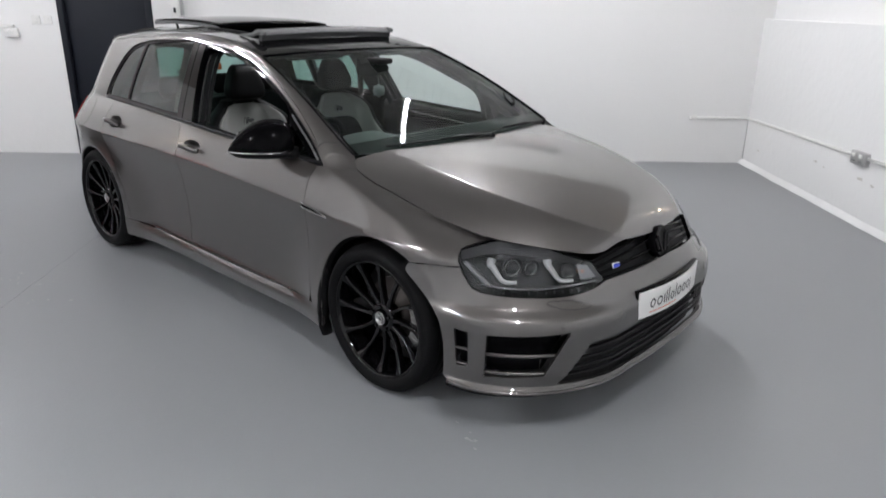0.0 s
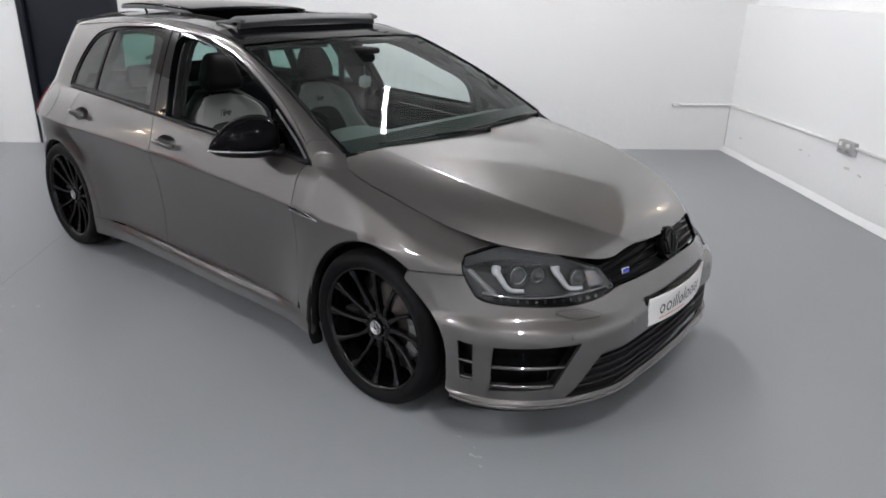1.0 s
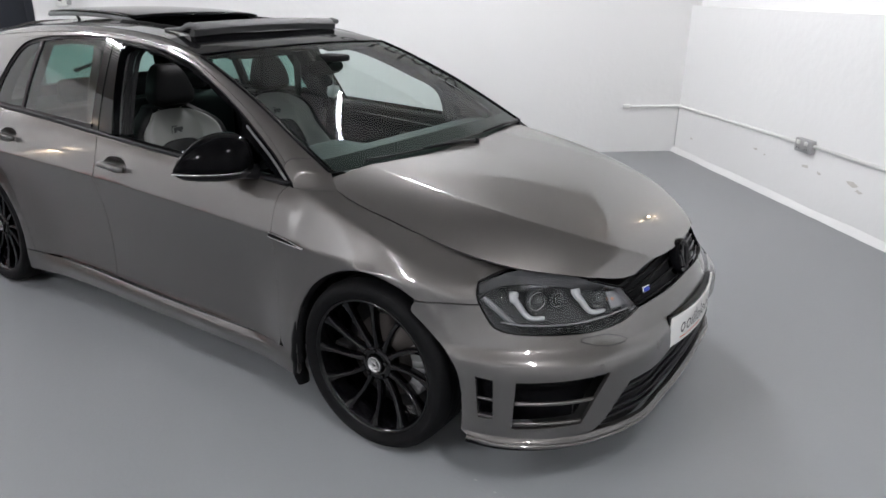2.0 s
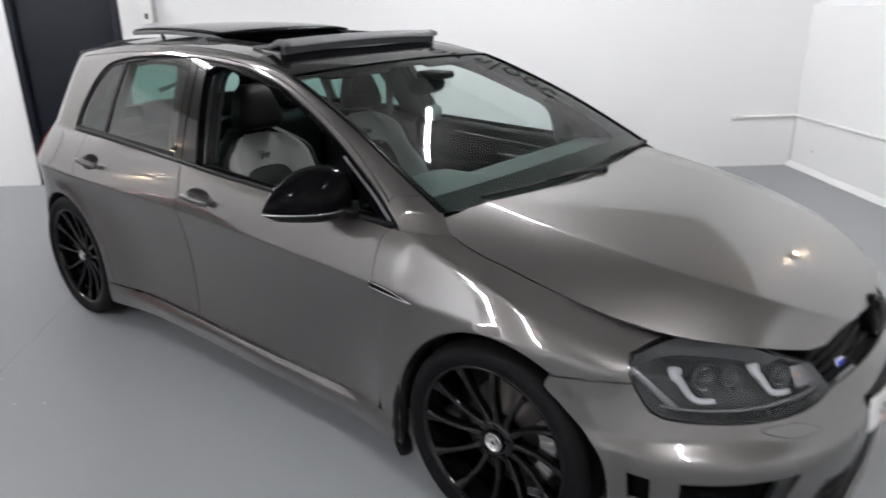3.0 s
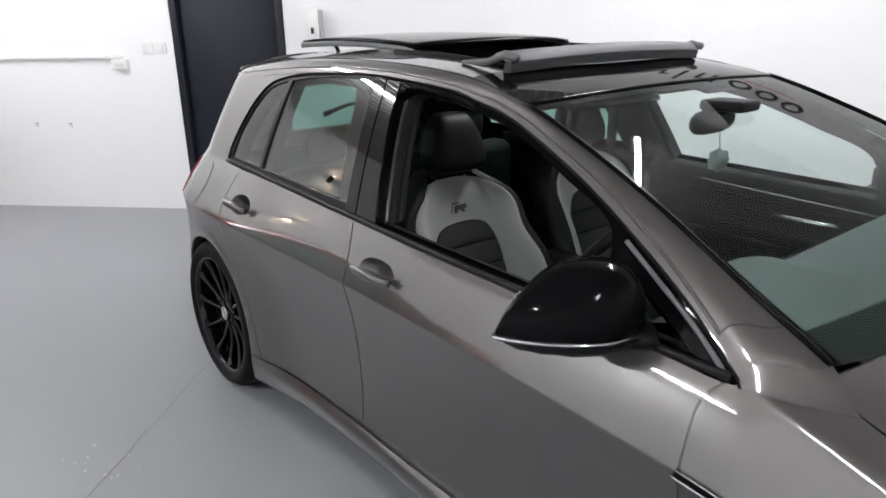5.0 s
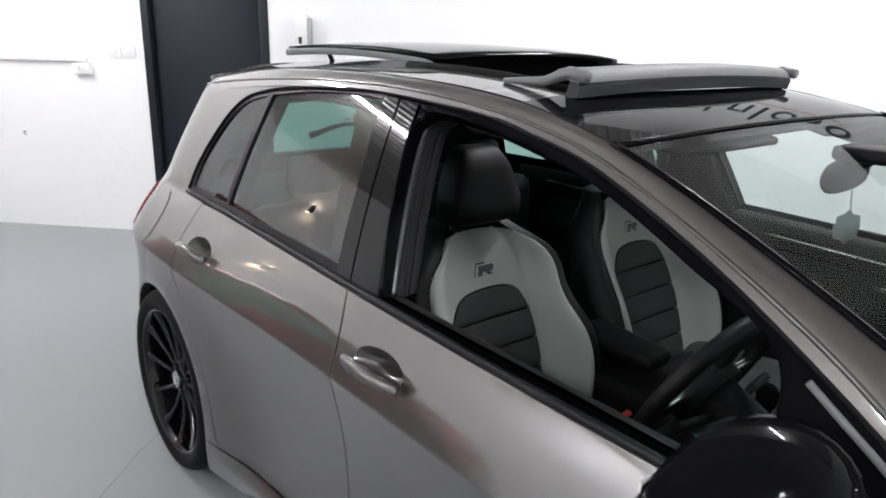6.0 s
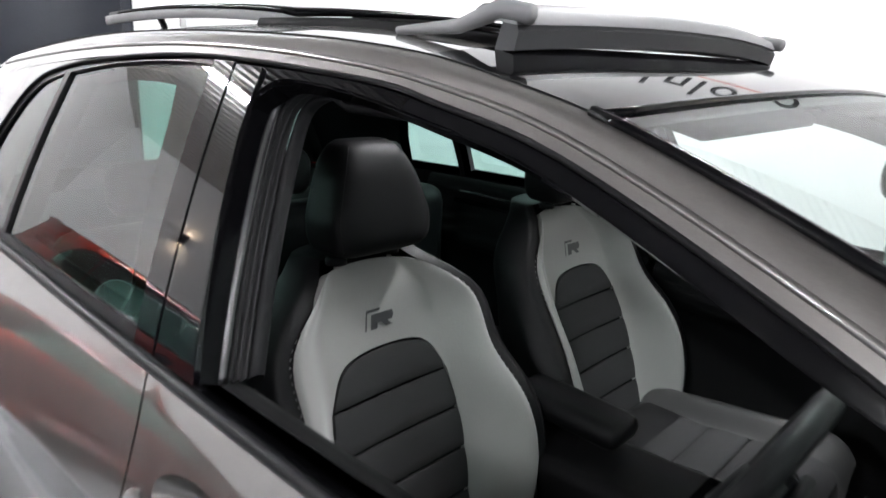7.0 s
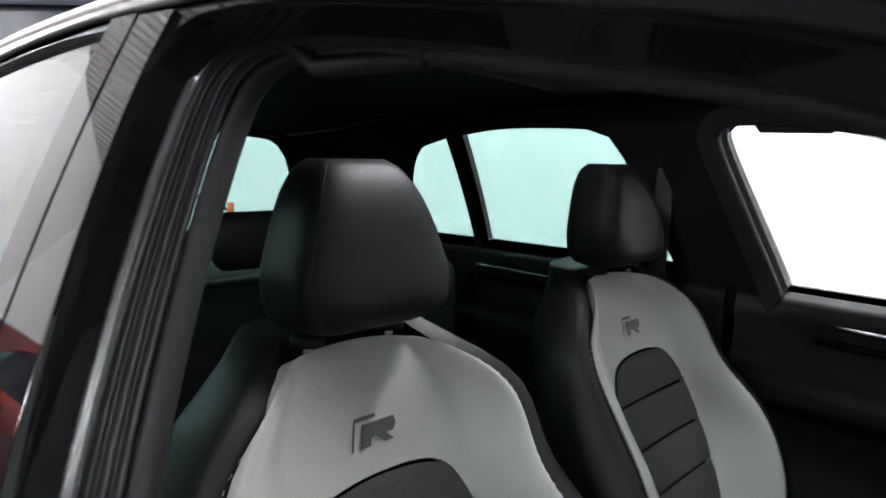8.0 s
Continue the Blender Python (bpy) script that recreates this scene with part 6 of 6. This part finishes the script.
# ---- room ----
TOROOM = Matrix.Translation(CORNER) @ Matrix(((-ALONG.x, OUT.x, 0, 0), (-ALONG.y, OUT.y, 0, 0), (0, 0, 1, 0), (0, 0, 0, 1)))
ROOM_A, ROOM_B = 11.35, 9.0
DOOR_A0, DOOR_A1, DOOR_H = 6.08, 7.02, 2.08
CEILP = material("cream_corrugated_sheet", (0.66, 0.645, 0.62), 0.5, 0.0, 0, 0.002, 20, 0.2, 2)
DOORP = material("navy_door_paint", (0.011, 0.013, 0.019), 0.42, 0, 0, 0.0008, 60, 0.15, 3, spec=0.2)
WHITEP = material("white_plastic", (0.78, 0.78, 0.76), 0.35, 0, 0, 0, 40, 0.03, 20)
GREYP = material("grey_metal_box", (0.45, 0.45, 0.45), 0.4, 0.6, 0, 0.0005, 90, 0.2, 20)
SCUFF = material("bare_plaster_scuff", (0.60, 0.58, 0.55), 0.9, 0, 0, 0.002, 120, 0.3, 30)


def rbox(a0, a1, b0, b1, z0, z1, w=0.0, bm=None):
    """A box given in room coordinates."""
    return box((a0 + a1) / 2, (b0 + b1) / 2, (z0 + z1) / 2, a1 - a0, b1 - b0, z1 - z0, w, TOROOM, bm)


def wall(name, bm, label):
    bmesh.ops.recalc_face_normals(bm, faces=bm.faces)
    return tagged(finish(name, bm, WALLP, smooth=False), label, "wall", kind="structure")


wb = rbox(-0.3, DOOR_A0, -0.2, 0, 0, CEILING)
rbox(DOOR_A1, ROOM_A + 0.2, -0.2, 0, 0, CEILING, 0, wb)
rbox(DOOR_A0, DOOR_A1, -0.2, 0, DOOR_H, CEILING, 0, wb)
wall("wall_back", wb, "white painted wall with a navy door")
# the side wall: thicker below a ledge
ws = rbox(-0.3, 0, 0, ROOM_B, 0, 1.455, 0.004)
rbox(-0.3, -0.10, 0, ROOM_B, 1.455, CEILING, 0, ws)
wall("wall_side", ws, "white painted wall stepping back above a ledge")
wall("wall_far", rbox(ROOM_A, ROOM_A + 0.2, 0, ROOM_B, 0, CEILING), "plain white painted wall")
wall("wall_front", rbox(-0.3, ROOM_A + 0.2, ROOM_B, ROOM_B + 0.2, 0, CEILING), "plain white painted wall")
fl = finish("floor", rbox(-0.3, ROOM_A + 0.2, -0.3, ROOM_B + 0.2, -0.2, 0), FLOORP, smooth=False)
tagged(fl, "smooth grey painted concrete floor with scuffs", "floor", kind="structure")
# corrugated ceiling
bm = bmesh.new()
prof = []
a = -0.3
while a < ROOM_A + 0.2:
    prof += [(a, CEILING + 0.025), (a + 0.045, CEILING + 0.025), (a + 0.058, CEILING), (a + 0.103, CEILING), (a + 0.116, CEILING + 0.025)]
    a += 0.116
lo = [bm.verts.new(TOROOM @ Vector((x, -0.2, z))) for x, z in prof]
hi = [bm.verts.new(TOROOM @ Vector((x, ROOM_B + 0.2, z))) for x, z in prof]
for i in range(len(prof) - 1):
    bm.faces.new((lo[i], lo[i + 1], hi[i + 1], hi[i]))
rbox(-0.3, ROOM_A + 0.2, -0.2, ROOM_B + 0.2, CEILING + 0.05, CEILING + 0.2, 0, bm)
bmesh.ops.remove_doubles(bm, verts=bm.verts, dist=1e-5)
tagged(finish("ceiling", bm, CEILP, smooth=False), "cream corrugated sheet ceiling", "ceiling", kind="structure")

# strip lights
for a, b in ((2.8, 1.85), (8.3, 1.85), (2.8, 6.8), (6.4, 6.8), (10.0, 6.8)):
    st = thing("strip_light", "white tube strip light fixed to the ceiling", "strip light", group="ceiling strip lights")
    half = 0.72 if b < 4 else 0.50
    part("light_body", rbox(a - 0.035, a + 0.035, b - half, b + half, CEILING - 0.045, CEILING, 0.008), WHITEP, st)
    part("light_tube", tube([room(a, b - half + 0.04, CEILING - 0.062), room(a, b + half - 0.04, CEILING - 0.062)], 0.021, 12), TUBE if b < 4 else TUBE_FRONT, st, "glowing white tube")

# up-and-down wall lamps
def wall_lamp(m):
    wl = thing("wall_lamp", "small black up-and-down wall lamp", "wall lamp", group="wall lamps")
    part("lamp_body", spin([(0.0, -0.09), (0.036, -0.09), (0.04, -0.086), (0.04, 0.086), (0.036, 0.09), (0.0, 0.09)], 24, m @ Matrix.Translation((0, 0.075, 0))), GLOSS, wl)
    part("lamp_bracket", box(0, 0.02, 0, 0.06, 0.04, 0.09, 0.006, m), GLOSS, wl)
    for s in (-1, 1):
        part("bulb", spin([(0.0, 0.0915 * s), (0.028, 0.0915 * s), (0.028, 0.094 * s), (0.0, 0.094 * s)], 20, m @ Matrix.Translation((0, 0.075, 0))), BULB, wl, "warm glowing lamp end")


wall_lamp(Matrix.Translation(room(-0.10, 2.05, 2.36)) @ Matrix.Rotation(math.atan2(-ALONG.y, -ALONG.x) - math.pi / 2, 4, "Z"))
wall_lamp(Matrix.Translation(room(ROOM_A, 1.65, 2.36)) @ Matrix.Rotation(math.atan2(ALONG.y, ALONG.x) - math.pi / 2, 4, "Z"))

# door in the back wall
dr = tagged(new("door_1"), "closed dark navy flush door in a painted frame", "door", kind="structure")
part("door_leaf", rbox(DOOR_A0 + 0.065, DOOR_A1 - 0.065, -0.075, -0.03, 0.012, DOOR_H - 0.06, 0.003), DOORP, dr)
jb = rbox(DOOR_A0 + 0.002, DOOR_A0 + 0.06, -0.16, 0.012, 0, DOOR_H - 0.055, 0.003)
part("door_frame", jb, DOORP, dr)
part("door_frame", rbox(DOOR_A1 - 0.06, DOOR_A1 - 0.002, -0.16, 0.012, 0, DOOR_H - 0.055, 0.003), DOORP, dr)
part("door_frame", rbox(DOOR_A0 + 0.002, DOOR_A1 - 0.002, -0.16, 0.012, DOOR_H - 0.055, DOOR_H - 0.002, 0.003), DOORP, dr)
part("door_stop", rbox(DOOR_A0 + 0.058, DOOR_A0 + 0.074, -0.03, -0.012, 0, DOOR_H - 0.06, 0.002), DOORP, dr)

# switches, trunking, junction box, dispenser, hooks
for a0, a1, z0, z1 in ((7.20, 7.285, 1.295, 1.38), (7.085, 7.165, 1.30, 1.38)):
    sw = thing("light_switch", "white square light switch on the wall", "light switch", group="light switches")
    part("switch_plate", rbox(a0, a1, 0, 0.012, z0, z1, 0.003), WHITEP, sw)
    part("rocker", rbox(a0 + 0.028, a1 - 0.028, 0.01, 0.017, z0 + 0.02, z1 - 0.02, 0.002), WHITEP, sw)
tagged(finish("cable_trunking", rbox(7.47, ROOM_A - 0.05, 0, 0.028, 1.263, 1.291, 0.003), WHITEP), "white plastic cable trunking along the wall", "trunking")
sk = thing("wall_socket", "white socket box under the trunking", "socket")
part("socket_box", rbox(7.435, 7.565, 0, 0.04, 1.175, 1.259, 0.004), WHITEP, sk)
part("socket_rocker", rbox(7.46, 7.485, 0.038, 0.046, 1.21, 1.235, 0.002), WHITEP, sk)
part("socket_rocker", rbox(7.515, 7.54, 0.038, 0.046, 1.21, 1.235, 0.002), WHITEP, sk)
dp = thing("soap_dispenser", "white wall dispenser with a grey window", "dispenser")
part("dispenser_body", rbox(5.775, 5.865, 0, 0.10, 1.385, 1.62, 0.012), WHITEP, dp)
part("dispenser_window", rbox(5.808, 5.832, 0.098, 0.104, 1.43, 1.475, 0.003), INK, dp)
part("dispenser_side", rbox(5.762, 5.776, 0.0, 0.08, 1.40, 1.60, 0.003), GREYP, dp)
for a in (8.36, 8.04):
    hk = tube([room(a, 0, 0.735), room(a, 0.03, 0.735), room(a - 0.02, 0.045, 0.722), room(a - 0.03, 0.035, 0.71)], 0.005, 8)
    tagged(finish("wall_hook", hk, GREYP), "small metal hook screwed into the wall", "hook", group="wall hooks")
# conduit round the corner with a metal socket box
cd = thing("cable_conduit", "white painted steel conduit low on the wall", "conduit")
part("conduit_run", tube([room(0.56, 0.014, 0.474), room(0.03, 0.014, 0.474), room(0.016, 0.03, 0.476), room(0.016, 2.0, 0.504)], 0.0125, 10), WHITEP, cd)
part("conduit_run", tube([room(0.016, 2.17, 0.506), room(0.016, ROOM_B - 0.1, 0.514)], 0.0125, 10), WHITEP, cd)
part("conduit_end", rbox(0.545, 0.62, 0, 0.03, 0.454, 0.494, 0.005), WHITEP, cd)
sb = thing("metal_socket", "grey metal double socket on the conduit", "socket")
part("socket_back", rbox(0, 0.045, 1.99, 2.18, 0.445, 0.545, 0.006), GREYP, sb)
for b in (2.035, 2.125):
    part("socket_rocker", rbox(0.043, 0.053, b - 0.018, b + 0.018, 0.50, 0.53, 0.003), WHITEP, sb)
    for d in (-0.012, 0.012):
        part("pin_hole", rbox(0.0445, 0.0465, b + d - 0.004, b + d + 0.004, 0.466, 0.478), INK, sb)
# open joint where the two walls meet
tagged(finish("wall_joint", rbox(0.0, 0.005, 0.0, 0.005, 0.03, 0.45), GREYP), "thin grey open joint in the wall corner", "wall joint", kind="structure")
# scuffs where the plaster shows
rng = random.Random(5)
for b, z, s in ((1.44, 0.33, 0.03), (1.58, 0.315, 0.02), (2.1, 0.34, 0.05), (2.27, 0.325, 0.035), (2.62, 0.335, 0.06), (2.70, 0.30, 0.04), (0.35, 0.2, 0.03)):
    bm = bmesh.new()
    ring = [bm.verts.new(room(0.0035, b + s * (0.6 + 0.6 * rng.random()) * math.cos(k * 0.7), z + 0.3 * s * (0.4 + 0.9 * rng.random()) * math.sin(k * 0.7))) for k in range(9)]
    bm.faces.new(ring)
    ext = bmesh.ops.extrude_face_region(bm, geom=bm.faces[:])
    for v in [v for v in ext["geom"] if isinstance(v, bmesh.types.BMVert)]:
        v.co -= ALONG * 0.0015
    bmesh.ops.recalc_face_normals(bm, faces=bm.faces)
    tagged(finish("plaster_scuff", bm, SCUFF, smooth=False), "chipped patch of bare plaster in the white paint", "wall scuff", group="wall scuffs")
# rough white paint edge at the foot of the side wall
bm = bmesh.new()
rows = []
for k in range(121):
    b = ROOM_B * k / 120
    rows.append((bm.verts.new(room(0.0, b, 0.004)), bm.verts.new(room(0.045 + 0.012 * noise.noise((b * 3, 1, 0)), b, 0.004)), bm.verts.new(room(0.006, b, 0.05 + 0.01 * noise.noise((b * 2, 4, 0))))))
for p, q in zip(rows, rows[1:]):
    bm.faces.new((p[1], q[1], q[2], p[2]))
bmesh.ops.recalc_face_normals(bm, faces=bm.faces)
tagged(finish("baseboard", bm, WALLP), "white painted cement fillet at the wall's foot", "baseboard", kind="structure")
# joint in the floor
fj = []
for k in range(40):
    q = k / 39
    fj.append(Vector((-1.60 + 0.95 * q, -0.80 - 0.95 * q, 0.0016)) + Vector((0.008, 0.006, 0)) * noise.noise((q * 9, 0, 0)))
tagged(finish("floor_joint", tube(fj, [0.0009 + 0.0009 * abs(noise.noise((k * 0.4, 3, 0))) for k in range(40)], 6, flat=0.4), GREYJ), "thin dark joint in the floor paint", "floor joint", kind="structure")
# worn light flecks in the floor paint
for x, y, n, sd in ((-0.92, -1.56, 14, 0.22), (-1.0, -1.44, 8, 0.12), (1.87, -0.85, 6, 0.06)):
    rg = random.Random(n)
    bm = bmesh.new()
    for k in range(n):
        cx, cy, s = x + rg.gauss(0, sd), y + rg.gauss(0, sd * 0.4), 0.004 + 0.010 * rg.random()
        bm.faces.new([bm.verts.new((cx + s * (0.5 + rg.random()) * math.cos(j * 1.05), cy + 0.5 * s * (0.5 + rg.random()) * math.sin(j * 1.05), 0.0022)) for j in range(6)])
    tagged(finish("paint_flecks", bm, FLECK, smooth=False), "light worn flecks in the floor paint", "floor marks", kind="stuff")
# dark shapes of the sign high on the back wall
sg = thing("wall_sign", "dark raised shapes of a sign high on the white wall", "sign")
a = 3.42
for kind, wd in ((0, 0.17), (1, 0.19), (2, 0.10), (3, 0.10), (2, 0.16), (3, 0.06), (1, 0.19), (1, 0.19), (1, 0.19)):
    z0 = 2.28
    if kind == 1:
        bm = bmesh.new()
        spin([(0.095, 0.0), (0.095, 0.02), (0.062, 0.02), (0.062, 0.0)], 32, TOROOM @ Matrix.Translation((a - 0.095, 0.001, z0 + 0.095)) @ pose(0, 0, 0, -90, 0, 0), bm, closed=True)
    elif kind == 3:
        bm = rbox(a - 0.045, a - 0.01, 0.001, 0.02, z0, z0 + 0.30, 0.004)
    else:
        bm = rbox(a - 0.035, a - 0.0, 0.001, 0.02, z0, z0 + 0.19, 0.004)
        rbox(a - wd + 0.01, a - 0.03, 0.001, 0.02, z0 + 0.155, z0 + 0.19, 0.004, bm)
        if wd > 0.12:
            rbox(a - wd + 0.01, a - wd + 0.045, 0.001, 0.02, z0, z0 + 0.17, 0.004, bm)
    part("sign_shape", bm, INK, sg)
    a -= wd + 0.06
part("sign_stripe", rbox(1.75, 2.5, 0.001, 0.012, 2.21, 2.225, 0.002), ORANGE, sg)
# small notice low on the wall, its writing as bars
nt_ = thing("wall_notice", "small white notice with red and dark bars", "notice")
part("notice_sheet", rbox(5.43, 5.56, 0.001, 0.006, 0.87, 0.97, 0.001), WHITEP, nt_)
part("notice_bar", rbox(5.44, 5.48, 0.006, 0.008, 0.885, 0.955), ORANGE, nt_)
part("notice_bar", rbox(5.495, 5.545, 0.006, 0.008, 0.89, 0.90), INK, nt_)
part("notice_bar", rbox(5.495, 5.545, 0.006, 0.008, 0.915, 0.925), INK, nt_)

# the red car parked beside, seen in the reflections
red = thing("red_hatchback_car", "shiny red hatchback parked near the back wall", "car")
build_car(RED, red)
build_top(RED, red, False)
for cx in (AXLE, -AXLE):
    for sd in (-1, 1):
        wheel(cx, sd, red, False)
for sd in (-1, 1):
    mirror(red, sd, RED)
    panel("front_glass", [(0.86, 0.908, 1), (0.62, 1.085), (0.44, 1.17), (0.21, 1.255), (-0.1, 1.31), (-0.38, 1.332, 1), (-0.40, 0.945, 1)], side_surf, PRIVACY, red, side=sd, res=0.06, lift=-0.012, thick=0, gap=0.004, flip=True)
part("cabin", box(-0.3, 0, 0.62, 2.2, 1.3, 0.6, 0.1), DARK, red)
part("underbody", box(0, 0, 0.28, 3.9, 1.3, 0.2, 0.03), DARK, red)
red.matrix_world = Matrix.Translation(room(9.5, 2.9)) @ Matrix.Rotation(math.atan2(OUT.y, OUT.x), 4, "Z")
